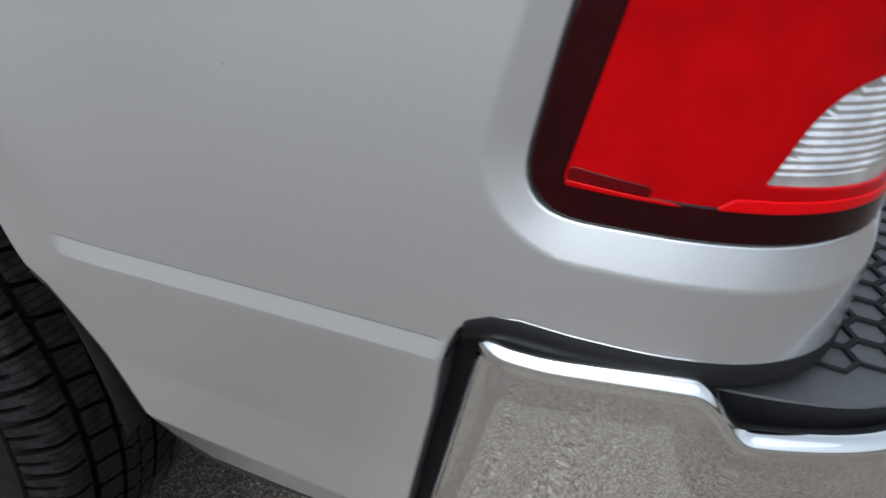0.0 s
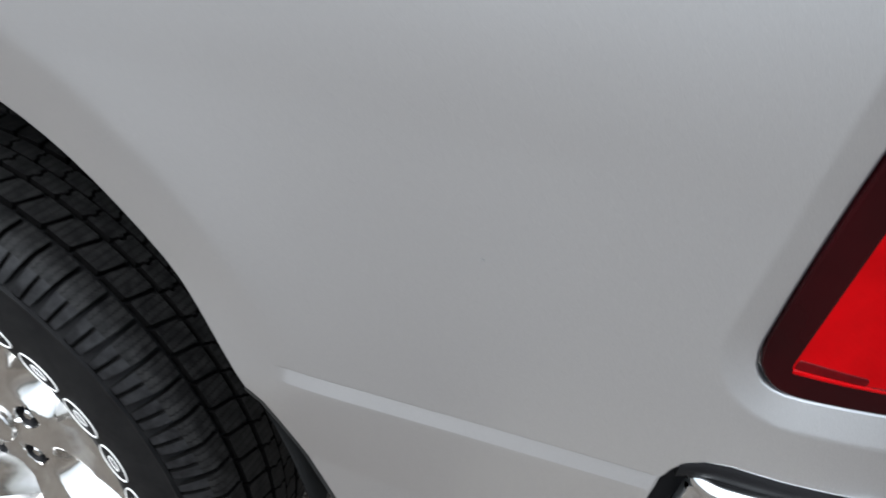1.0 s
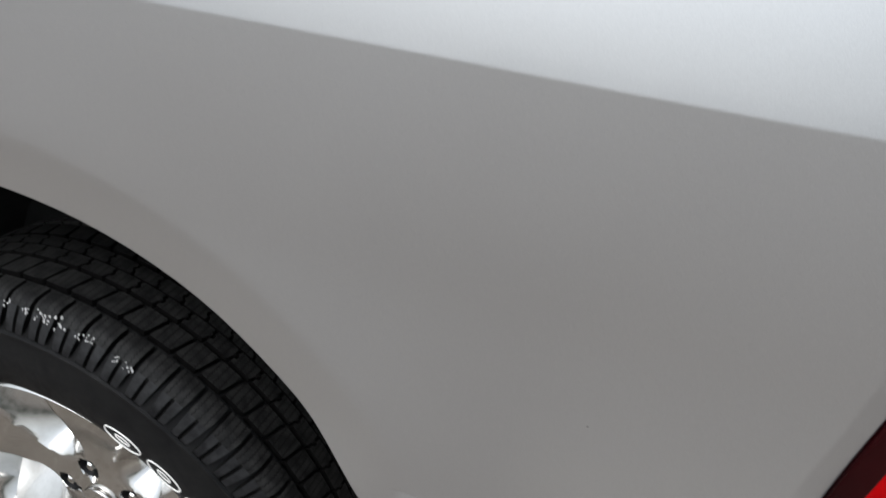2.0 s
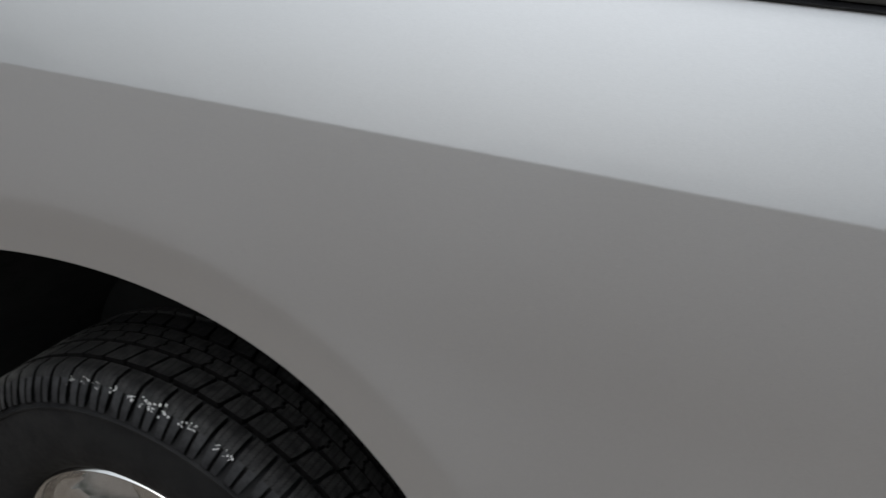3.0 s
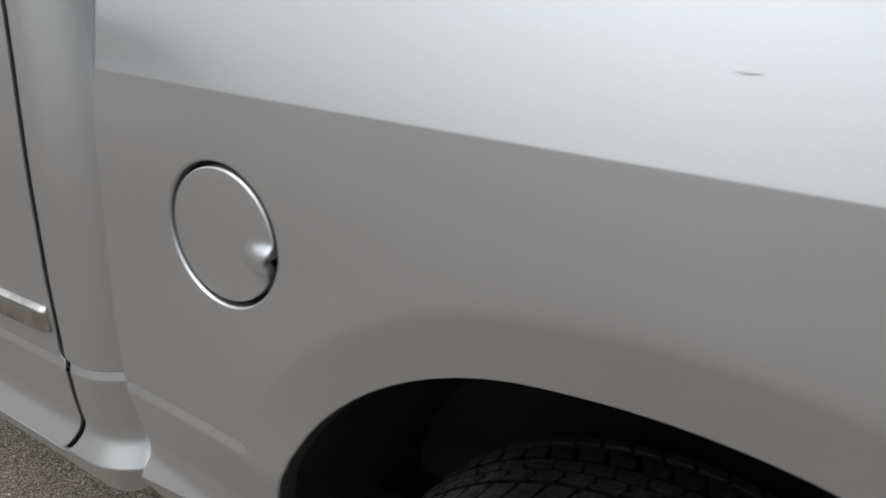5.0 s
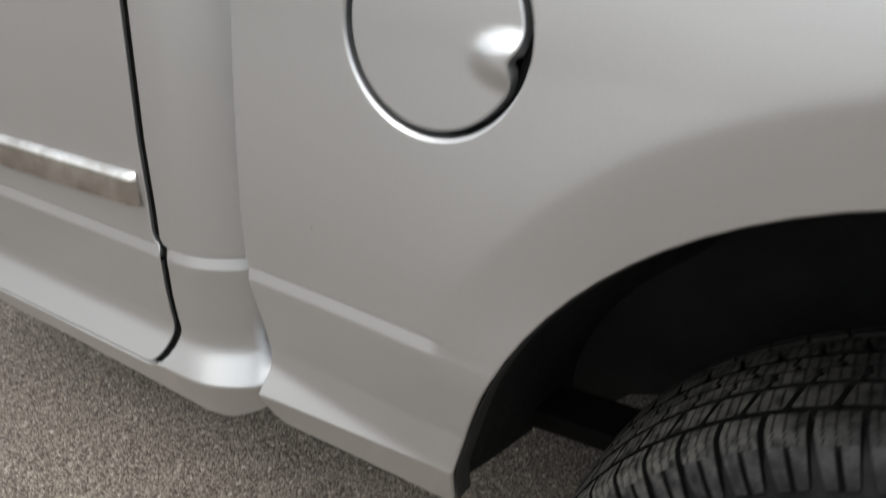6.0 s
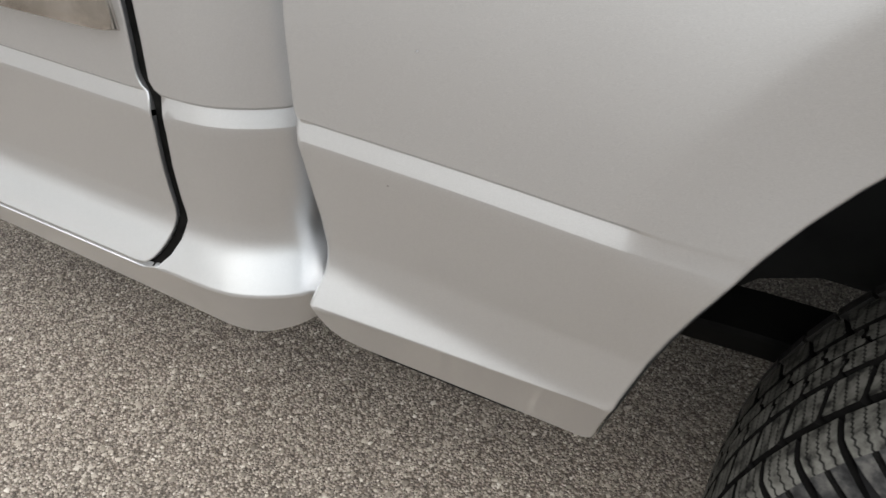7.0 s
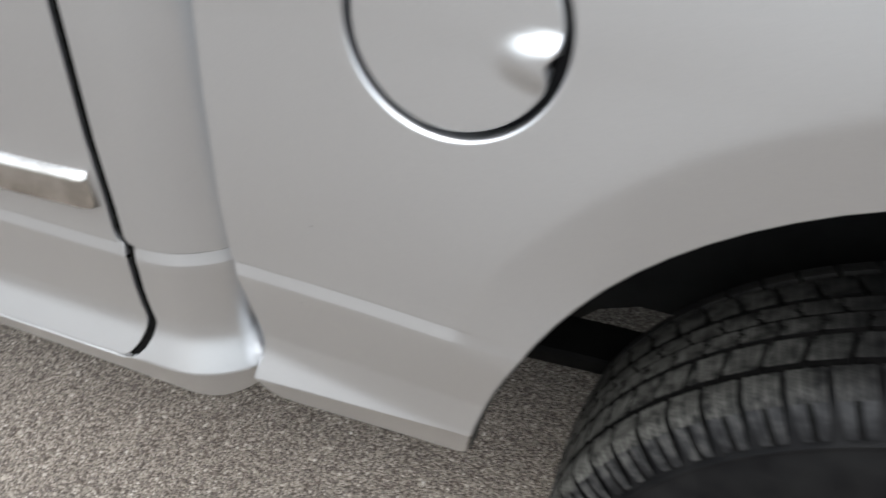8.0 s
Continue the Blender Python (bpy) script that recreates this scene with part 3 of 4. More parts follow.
def cab_surface(s, z):
    x, y = spline(_cl, CAB[:, 0], s), spline(_cl, CAB[:, 1], s)
    e = 1e-3
    tx = spline(_cl, CAB[:, 0], s + e) - spline(_cl, CAB[:, 0], s - e)
    ty = spline(_cl, CAB[:, 1], s + e) - spline(_cl, CAB[:, 1], s - e)
    n = np.hypot(tx, ty)
    d = 0.012 * ease(1.0, 1.35, z) + lower_side(z, 0.724, 0.541, 0.021, 0.014, 0.38, 0.046)
    return np.stack([x - ty / n * d, y + tx / n * d, z], -1)


gap = [(-0.922, 1.36), (-0.924, 1.167), (-0.927, 1.073), (-0.932, 0.977), (-0.938, 0.855), (-0.937, 0.767), (-0.938, 0.734), (-0.931, 0.722), (-0.930, 0.708), (-0.932, 0.690), (-0.938, 0.655), (-0.941, 0.62), (-0.941, 0.594), (-0.948, 0.573), (-0.957, 0.557), (-0.971, 0.542)]
SEAM = 0.0150
door_out = rounded([(-2.2, 0.541), *[(x - SEAM, z) for x, z in gap[::-1]], (-2.2, 1.36)], 0.012, 3)
cab_out = [(-2.3, 0.494), (-1.2, 0.490), (-1.0, 0.481), (-0.92, 0.474), (-0.87, 0.477), (-0.84, 0.486), (-0.80, 0.500), (-0.75, 0.515), (-0.75, 1.36), *gap, (-0.995, 0.530), (-2.3, 0.528)]
door = sheet("rear_door", door_out, [], cab_surface, PAINT, truck, "silver rear cab door", lines=ROWS_Z, grid=(0.03, 0.012), depth=0.035, roll=0.0015)
cab = sheet("cab_corner", cab_out, [], cab_surface, PAINT, truck, "silver rear cab corner and sill", lines=ROWS_Z, grid=(0.012, 0.012), depth=0.035, roll=0.0015)


def behind_cab(s, z):
    p = cab_surface(s, z)
    p[:, 1] += 0.0048
    return p


# The seal lies shallow and near-black, doubling as the shade in the gap.
seal = [(x - 0.045, z) for x, z in gap] + [(x + 0.03, z) for x, z in gap[::-1]]
sheet("door_seal", seal, [], behind_cab, RECESS_SHADE, door, "black rubber door seal, set shallow to stand for the gap's shade", roll=0.0005, depth=0.004)


def along_door(o, x, z):
    p = cab_surface(np.array([x]), np.array([z]))[0]
    return Vector((p[0], p[1] - o, p[2]))


# bright moulding strip: a facet that faces up over an upright face, its end cut aslant
strip = [(-0.002, 0.812), (0.004, 0.8105), (0.0085, 0.806), (0.010, 0.801), (0.0135, 0.777), (0.012, 0.772), (-0.002, 0.769)]
ends = [(-2.15, 1.0), (-1.6, 1.0), (-1.2, 1.0), (-0.99, 1.0), (-0.972, 1.0), (-0.963, 0.85), (-0.959, 0.35)]
bm = bmesh.new()
sweep(bm, strip, [(lambda p, x=x, k=k: along_door(p[0] * k, x + 0.08 * (0.79 - p[1]) * (x > -1.05), p[1] + 0.035 * max(x + 0.96, -0.6))) for x, k in ends])
part("side_moulding", bm, BRIGHT, door, "dirty polished metal side moulding")
# pull handle
bm = bmesh.new()
grip = [(0.030 * math.cos(a) * 0.5 + 0.022, 1.186 + 0.019 * math.sin(a)) for a in np.linspace(0, 2 * math.pi, 14, endpoint=False)]
sweep(bm, grip, [(lambda p, x=x, k=k: along_door(0.002 + (p[0] - 0.002) * k, x, 1.186 + (p[1] - 1.186) * (0.6 + 0.4 * k))) for x, k in ((-1.225, 0.2), (-1.215, 0.8), (-1.19, 1.0), (-1.05, 1.0), (-1.025, 0.9), (-1.015, 0.6), (-1.012, 0.2))])
part("door_handle", bm, BRIGHT, door, "bright pull handle")
# the rest of the cab, plain
part("cab_body", box_bm(-2.28, -0.872, 0.06, 1.94, 0.50, 1.36, 0.02), PAINT, truck, "plain silver cab body")
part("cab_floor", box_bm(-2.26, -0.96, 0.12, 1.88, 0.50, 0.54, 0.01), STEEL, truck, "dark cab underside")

# ---- bed: rail cap, box, tailgate, right side ----
bm = bmesh.new()
RAIL = 0.026
# Thin black bead added in place of the shadow line below the cap.
bead = [(0.008, 1.3325), (0.004, 1.3345), (0.007, 1.3370), (0.020, 1.3375), (0.03, 1.332)]
sweep(bm, bead, [(lambda p, q=q: Vector((q[0], q[1] + p[0] + RAIL, p[1]))) for q in [(float(plan(s)[0]), float(plan(s)[1])) for s in np.linspace(-0.785, 0.86, 24)]])
part("rail_gap_bead", bm, BLACK, truck, "black bead standing for the dark gap under the bed rail")
bm = bmesh.new()
cap = [(0.012, 1.3378), (0.0085, 1.3380), (0.0065, 1.3390), (-0.0005, 1.3500), (0.0002, 1.3522), (0.003, 1.3543), (0.010, 1.3562), (0.034, 1.3574), (0.060, 1.3575), (0.074, 1.356), (0.082, 1.350), (0.083, 1.31), (0.076, 1.308), (0.072, 1.338)]
sweep(bm, cap, [(lambda p, q=q: Vector((q[0], q[1] + p[0] + RAIL, p[1]))) for q in [(float(plan(s)[0]), float(plan(s)[1])) for s in np.linspace(-0.785, 0.90, 40)]])
rail = part("bed_rail_cap", bm, RAIL_VINYL, truck, "dark grey plastic bed rail cap")
part("bed_inner_wall", box_bm(-0.76, 0.97, 0.105, 0.13, 0.995, 1.325, 0.004), BLACK, truck, "black lined inner bed wall")
part("bed_floor", box_bm(-0.76, 0.97, 0.43, 1.57, 0.70, 0.735, 0.004), BLACK, truck, "black lined bed floor")
for y0, y1 in ((0.105, 0.43), (1.57, 1.895)):
    part("wheelhouse_cover", box_bm(-0.76, 0.97, y0, y1, 0.985, 1.005, 0.004), BLACK, truck, "black lined cover over the wheel well")
part("bed_front_wall", box_bm(-0.80, -0.765, 0.03, 1.97, 0.56, 1.33, 0.01), PAINT, truck, "silver front wall of the bed")
part("tailgate", box_bm(0.985, 1.03, 0.27, 1.73, 0.83, 1.335, 0.012), PAINT, truck, "plain silver tailgate")
for ob, nm in ((bed_side, "bed_side"), (rail, "bed_rail_cap")):
    other = new(nm, ob.data)
    other.matrix_basis = Matrix.Translation((0, 2.0, 0)) @ Matrix.Diagonal((1, -1, 1, 1))
    other.parent = truck
part("bed_inner_wall", box_bm(-0.76, 0.97, 1.87, 1.895, 0.995, 1.325, 0.004), BLACK, truck, "black lined inner bed wall")

# ---- wheel well, frame, spring, axle ----
def well(a0, a1, y0, y1, steps, grow, draw):
    bm = bmesh.new()
    rows = []
    for a in np.linspace(a0, a1, steps):
        r = float(arch_r(radians(a))) + grow
        fall, pull = 8.0 * float(ease(150, 171, a)), draw * (1.0 - 0.8 * float(ease(140, 168, a)))
        rows.append([bm.verts.new((HUB[0] + (r - pull * f) * math.cos(radians(a + fall * g)), y0 + (y1 - y0) * q, HUB[2] + (r - pull * f) * math.sin(radians(a + fall * g)))) for q, f, g in ((0.0, 0.0, 0.0), (0.04, -0.04, 0.06), (0.3, 0.1, 0.6), (0.6, 0.5, 1.0), (0.85, 0.9, 1.05), (1.0, 1.25, 1.1))])
    for p, q in zip(rows, rows[1:]):
        for j in range(5):
            bm.faces.new((p[j], p[j + 1], q[j + 1], q[j]))
    bmesh.ops.recalc_face_normals(bm, faces=bm.faces[:])
    return bm


liner = part("wheel_liner", well(18, 171, 0.030, 0.40, 70, 0.004, 0.09), LINER, truck, "black moulded wheel arch liner")
bm = bmesh.new()
rows = []
for a in np.linspace(112, 173, 44):
    r = float(arch_r(radians(a)))
    rows.append([bm.verts.new((HUB[0] + (r - d) * math.cos(radians(a)), float(bed_surface(np.array([r * math.cos(radians(a))]), np.array([HUB[2] + r * math.sin(radians(a))]))[0, 1]) + y, HUB[2] + (r - d) * math.sin(radians(a)))) for y, d in ((0.0065, 0.0045), (0.009, 0.0062), (0.024, 0.0068), (0.033, 0.0075), (0.037, -0.006))])
for p, q in zip(rows, rows[1:]):
    for j in range(4):
        bm.faces.new((p[j], p[j + 1], q[j + 1], q[j]))
bmesh.ops.recalc_face_normals(bm, faces=bm.faces[:])
part("liner_flange", bm, FLANGE, liner, "dark grey edge of the liner along the wheel opening")
rear_edge = [(0.428, 0.703), (0.444, 0.690), (0.474, 0.636), (0.512, 0.563), (0.528, 0.530), (0.545, 0.516), (0.565, 0.508), (0.64, 0.513), (0.72, 0.520)]
fine = refine(rear_edge, 0.008)
fine = fine[:int(np.argmin(np.abs(fine - np.array(rear_edge[-1])).sum(1))) + 1]
way = np.gradient(fine, axis=0)
way /= np.linalg.norm(way, axis=1, keepdims=True)
bm = bmesh.new()
rows = []
for (es, ez), (ds, dz) in zip(fine, way):
    base = bed_surface(np.array([es]), np.array([ez]))[0]
    wide = 0.016 * float(ease(0.74, 0.62, es)) + 0.004
    rows.append([bm.verts.new((base[0] + dz * o, base[1] + y, base[2] - ds * o)) for o, y in ((-0.004, 0.006), (wide * 0.8, 0.007), (wide, 0.010), (wide, 0.060))])
for p, q in zip(rows, rows[1:]):
    for j in range(3):
        bm.faces.new((p[j], p[j + 1], q[j + 1], q[j]))
bmesh.ops.recalc_face_normals(bm, faces=bm.faces[:])
part("liner_rear_edge", bm, FLANGE, liner, "dark rear edge of the liner along the bed side")
part("liner_lip", well(14, 36, 0.004, 0.085, 10, -0.010, 0.02), LINER, liner, "rear lip of the liner behind the notch")
bm = bmesh.new()
wall_shape = [(-0.60, 0.385), (-0.500, 0.392), (-0.460, 0.440), (-0.40, 0.466), (0.55, 0.475), (0.55, 1.00), (-0.60, 1.00)]
near_v, far_v = ([bm.verts.new((x, y, z)) for x, z in wall_shape] for y in (0.385, 0.40))
for k in range(len(wall_shape)):
    q = (k + 1) % len(wall_shape)
    bm.faces.new((near_v[k], near_v[q], far_v[q], far_v[k]))
bm.faces.new(near_v)
bm.faces.new(far_v[::-1])
bmesh.ops.recalc_face_normals(bm, faces=bm.faces[:])
part("inner_wheel_wall", bm, LINER, liner, "dark inner wall of the wheel well", smooth=False)
bm = bmesh.new()
arm = [(0.262, -0.024), (0.338, -0.024), (0.342, -0.018), (0.342, 0.002), (0.338, 0.007), (0.262, 0.007), (0.258, 0.002), (0.258, -0.018)]
sweep(bm, arm, [(lambda p, x=x, z=z: Vector((x, p[0], z + p[1]))) for x, z in ((-0.66, 0.440), (-0.56, 0.442), (-0.45, 0.450), (-0.30, 0.455), (-0.10, 0.44), (0.05, 0.43))])
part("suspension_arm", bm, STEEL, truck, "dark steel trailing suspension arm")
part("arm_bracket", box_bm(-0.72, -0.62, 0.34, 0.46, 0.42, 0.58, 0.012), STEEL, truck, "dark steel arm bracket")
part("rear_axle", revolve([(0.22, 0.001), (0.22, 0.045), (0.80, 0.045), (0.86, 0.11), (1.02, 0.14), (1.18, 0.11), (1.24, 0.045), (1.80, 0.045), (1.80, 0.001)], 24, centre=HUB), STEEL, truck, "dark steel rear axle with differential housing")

# ---- wheel ----
TYRE_R, PITCHES = 0.415, 68
AXLE = (-0.037, 0.019, 0.391)
FACE = (-0.037, 0.0225, 0.391)
tyre_profile = [(0.03, 0.245), (-0.008, 0.252), (-0.022, 0.262), (-0.0315, 0.274), (-0.0362, 0.290), (-0.0378, 0.308), (-0.0372, 0.328), (-0.0345, 0.348), (-0.0318, 0.362), (-0.0315, 0.3645), (-0.034, 0.366), (-0.034, 0.369), (-0.030, 0.3705), (-0.024, 0.381), (-0.016, 0.392), (-0.006, 0.4005),
                (0.010, 0.4045), (0.05, 0.4055), (0.088, 0.4055), (0.13, 0.4025), (0.166, 0.396), (0.180, 0.391), (0.190, 0.384), (0.204, 0.364), (0.213, 0.33), (0.208, 0.28), (0.198, 0.245)]
SCUFFS = [(102.8, 0.8), (99.7, 0.9), (96.7, 0.8), (92.5, 1.1), (88.4, 1.2), (85.7, 1.3), (83.7, 1.5), (81.4, 1.5), (77.2, 1.1), (75.2, 1.0), (69.6, 1.0), (67.1, 1.1)]
SPOKE = radians(83)
LUG = SPOKE + radians(19)
MARK_FIRST, MARK_STEP, MARK_R = 61.8, 13.1, 0.295


def wheel_face():
    """The chrome face: five broad spokes, folded valleys between them, a hub with lug pockets."""
    rs = np.r_[np.linspace(0.0, 0.05, 6)[1:], np.linspace(0.055, 0.095, 9), np.linspace(0.102, 0.237, 22)]
    na = 240
    bm = bmesh.new()
    rows = []

    def height(r, a):
        k = (a - SPOKE + math.pi / 5) % (2 * math.pi / 5) - math.pi / 5
        half = radians(14.0) + radians(9) * max(0.0, (0.12 - r) / 0.04) ** 2 + radians(3.5) * max(0.0, (r - 0.12) / 0.12)
        pocket = min(1.0, max(0.0, (abs(k) - half) / (radians(34) - half))) * float(ease(0.080, 0.125, r) * ease(0.240, 0.232, r))
        ridge = 0.0006 * math.cos(min(1.0, abs(k) / half) * math.pi / 2)
        y = 0.014 - 0.020 * float(ease(0.09, 0.25, r)) - 0.004 * float(ease(0.10, 0.03, r)) - ridge * float(ease(0.08, 0.12, r))
        for i in range(5):
            b = LUG + i * 2 * math.pi / 5
            d = math.hypot(r * math.cos(a) - 0.0665 * math.cos(b), r * math.sin(a) - 0.0665 * math.sin(b))
            y += 0.018 * float(ease(0.0185, 0.0160, d))
        return y + 0.062 * pocket

    for r in rs:
        row = []
        for i in range(na):
            a = 2 * math.pi * i / na
            y = height(float(r), a)
            row.append(bm.verts.new((FACE[0] + r * math.cos(a), FACE[1] + y, FACE[2] + r * math.sin(a))))
        rows.append(row)
    for j in range(len(rs) - 1):
        for i in range(na):
            q = (i + 1) % na
            bm.faces.new((rows[j][i], rows[j + 1][i], rows[j + 1][q], rows[j][q]))
    c = bm.verts.new((FACE[0], FACE[1] + 0.010, FACE[2]))
    for i in range(na):
        bm.faces.new((c, rows[0][i], rows[0][(i + 1) % na]))
    # rim lip and barrel join the face's outer edge
    lip = [(-0.006, 0.242), (-0.0155, 0.247), (-0.0235, 0.252), (-0.0260, 0.256), (-0.0225, 0.259), (-0.014, 0.2585), (0.02, 0.247), (0.185, 0.243)]
    last = rows[-1]
    for y, r in lip:
        ring = [bm.verts.new((FACE[0] + r * math.cos(2 * math.pi * i / na), FACE[1] + y, FACE[2] + r * math.sin(2 * math.pi * i / na))) for i in range(na)]
        for i in range(na):
            bm.faces.new((last[i], ring[i], ring[(i + 1) % na], last[(i + 1) % na]))
        last = ring
    bmesh.ops.recalc_face_normals(bm, faces=bm.faces[:])
    return bm


wheel = part("wheel", wheel_face(), WHEEL_CHROME, truck, "chrome five-spoke wheel with outlined white marks on its tyre")
part("centre_cap", revolve([(-0.001, 0.001), (-0.001, 0.012), (0.000, 0.024), (0.003, 0.031), (0.008, 0.033), (0.016, 0.033)], 40, centre=FACE), WHEEL_CHROME, wheel, "domed chrome centre cap")
part("cap_badge", revolve([(-0.0035, 0.001), (-0.0035, 0.010), (-0.0015, 0.014), (0.001, 0.0145)], 24, centre=FACE), WHEEL_CHROME, wheel, "plain round chrome badge")
nut = revolve([(0.015, 0.001), (0.015, 0.0065), (0.018, 0.0090), (0.040, 0.0100)], 6)
first_nut = part("lug_nut", nut, WHEEL_CHROME, wheel, "chrome lug nut", smooth=False)
for i in range(5):
    b = LUG + i * 2 * math.pi / 5
    ob = first_nut if i == 0 else new("lug_nut", first_nut.data)
    ob.parent = wheel
    ob.matrix_basis = Matrix.Translation((FACE[0] + 0.0665 * math.cos(b), FACE[1], FACE[2] + 0.0665 * math.sin(b)))
# Black cups line the chrome lug pockets to stand for their shade.
shade_cup = part("lug_pocket_shade", revolve([(0.0135, 0.0172), (0.0150, 0.0160), (0.0265, 0.0152), (0.0262, 0.001)], 24), BLACK, wheel, "black cup standing for shade in the lug pocket")
for i in range(5):
    b = LUG + i * 2 * math.pi / 5
    ob = shade_cup if i == 0 else new("lug_pocket_shade", shade_cup.data)
    ob.parent = wheel
    ob.matrix_basis = Matrix.Translation((FACE[0] + 0.0665 * math.cos(b), FACE[1], FACE[2] + 0.0665 * math.sin(b)))
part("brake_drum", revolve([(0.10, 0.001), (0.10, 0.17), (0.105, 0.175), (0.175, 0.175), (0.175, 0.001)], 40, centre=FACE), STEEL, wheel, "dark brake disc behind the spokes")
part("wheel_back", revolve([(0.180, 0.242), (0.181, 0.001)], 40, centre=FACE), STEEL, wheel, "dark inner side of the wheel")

bm = revolve(tyre_profile, 140, centre=AXLE)
for v in bm.verts:
    v.co.z = max(v.co.z, 0.002)
tyre = part("tyre", bm, SIDEWALL, wheel, "black rubber tyre with ribbed shoulder")


def finish(bm, dark):
    """Turns a tread block into a mesh: worn top, sides near-black for groove shade."""
    bmesh.ops.recalc_face_normals(bm, faces=bm.faces[:])
    me = bpy.data.meshes.new("tread_block")
    for f in bm.faces:
        f.material_index = dark(f)
    bm.to_mesh(me)
    bm.free()
    me.polygons.foreach_set("use_smooth", [True] * len(me.polygons))
    me.set_sharp_from_angle(angle=radians(32))
    for m in (TREAD, RECESS_SHADE, SHOULDER):
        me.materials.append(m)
    return me


def block(y0, y1, skew, zig, fill):
    """One tread block at the top of the tyre: y0..y1 across, with slanted or stepped sides."""
    L = 2 * math.pi * TYRE_R / PITCHES * fill / 2
    bm = bmesh.new()
    lo, hi = [], []
    for f in (0, 0.08, 0.30, 0.38, 0.62, 0.70, 0.92, 1):
        y = y0 + (y1 - y0) * f
        sh = skew * (f - 0.5) + zig * float(ease(0.28, 0.40, f) * ease(0.72, 0.60, f))
        cut = 0.0012 if f in (0, 1) else 0.0
        for sg in (-1, 1):
            drop = 0.9 * max(0.0, y - 0.07) ** 2
            hi.append(bm.verts.new((sg * (L * 0.985 - cut) + sh, y, TYRE_R - drop)))
            lo.append(bm.verts.new((sg * L + sh, y, TYRE_R - 0.0115 - drop)))
    for k in range(len(hi) // 2 - 1):
        a, b, c, d = 2 * k, 2 * k + 1, 2 * k + 3, 2 * k + 2
        bm.faces.new((hi[a], hi[b], hi[c], hi[d]))
        bm.faces.new((lo[a], hi[a], hi[d], lo[d]))
        bm.faces.new((hi[b], lo[b], lo[c], hi[c]))
    bm.faces.new((lo[0], lo[1], hi[1], hi[0]))
    bm.faces.new((hi[-2], hi[-1], lo[-1], lo[-2]))
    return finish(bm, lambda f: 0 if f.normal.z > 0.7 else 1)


def shoulder_block():
    """An outer block that runs over the shoulder and down the side, split below by a short slot."""
    half = 2 * math.pi * TYRE_R / PITCHES / 2
    line = [(0.0165, 0.4150), (0.004, 0.4150), (-0.006, 0.4138), (-0.012, 0.4098), (-0.0165, 0.4050), (-0.0205, 0.3995), (-0.0248, 0.3930), (-0.0285, 0.3860), (-0.0315, 0.3790), (-0.0325, 0.3755)]
    bm = bmesh.new()
    rows = []
    for k, (y, r) in enumerate(line):
        w = half * (0.87 if k < 3 else 0.87 - 0.05 * (k - 2) / 3 if k < 6 else 0.82 - 0.14 * (k - 5) / 4) * r / TYRE_R
        sh = -0.0015 * k / 9
        slot = 0.0 if k < 5 else (0.0032 if k == 5 else 0.0052 if k < 9 else 0.002)
        wide = 0.0016
        sink = 0.011 if k < 7 else 0.011 - 0.004 * (k - 6)
        row = []
        for dx, inward in ((-w, sink), (-w * 0.97, 0.0), (-wide * 1.6, 0.0), (-wide * 0.7, slot), (wide * 0.7, slot), (wide * 1.6, 0.0), (w * 0.97, 0.0), (w, sink)):
            n = min(1.0, max(0.0, (0.006 - y) / 0.03))
            row.append(bm.verts.new((dx + sh, y + inward * 0.75 * n, r - inward * (1 - 0.35 * n))))
        rows.append(row)
    for p, q in zip(rows, rows[1:]):
        for j in range(7):
            bm.faces.new((p[j], p[j + 1], q[j + 1], q[j]))
    bm.faces.new(rows[0])
    bm.faces.new(rows[-1][::-1])
    # Side strips and slot faces carry the painted groove shade.
    order = {}
    n = 0
    for k in range(len(line) - 1):
        for j in range(7):
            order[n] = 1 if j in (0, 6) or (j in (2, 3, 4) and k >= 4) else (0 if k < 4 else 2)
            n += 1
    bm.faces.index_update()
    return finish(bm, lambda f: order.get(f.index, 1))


ROWS = [(shoulder_block(), 0.0), (block(0.0255, 0.0585, 0.009, 0.0, 0.87), 0.45), (block(0.0655, 0.0870, 0.004, 0.0035, 0.90), 0.1),
        (block(0.0895, 0.1110, -0.004, -0.0035, 0.90), 0.6), (block(0.1180, 0.151, -0.009, 0.0, 0.87), 0.2), (block(0.160, 0.178, -0.004, 0.0, 0.88), 0.7)]
rest_v, rest_f = [], []
for r, (me, phase) in enumerate(ROWS):
    for i in range(PITCHES):
        a = 2 * math.pi * (i + phase) / PITCHES
        deg = (math.degrees(a)) % 360
        turn = Matrix.Translation(AXLE) @ Matrix.Rotation(a - math.pi / 2, 4, Vector((0, -1, 0)))
        if r < 5 and (deg < 200 or deg > 340):
            ob = new("tread_block", me)
            ob.parent = wheel
            ob.matrix_basis = turn
        else:
            base = len(rest_v)
            rest_v += [tuple((lambda c: (c.x, c.y, max(c.z, 0.001)))(turn @ v.co)) for v in me.vertices]
            rest_f += [tuple(base + k for k in p.vertices) for p in me.polygons]
tread = raw("tread", rest_v, rest_f, RUBBER, wheel, "tread blocks under and behind the wheel", smooth=False)
tagged(tread, kind="stuff")


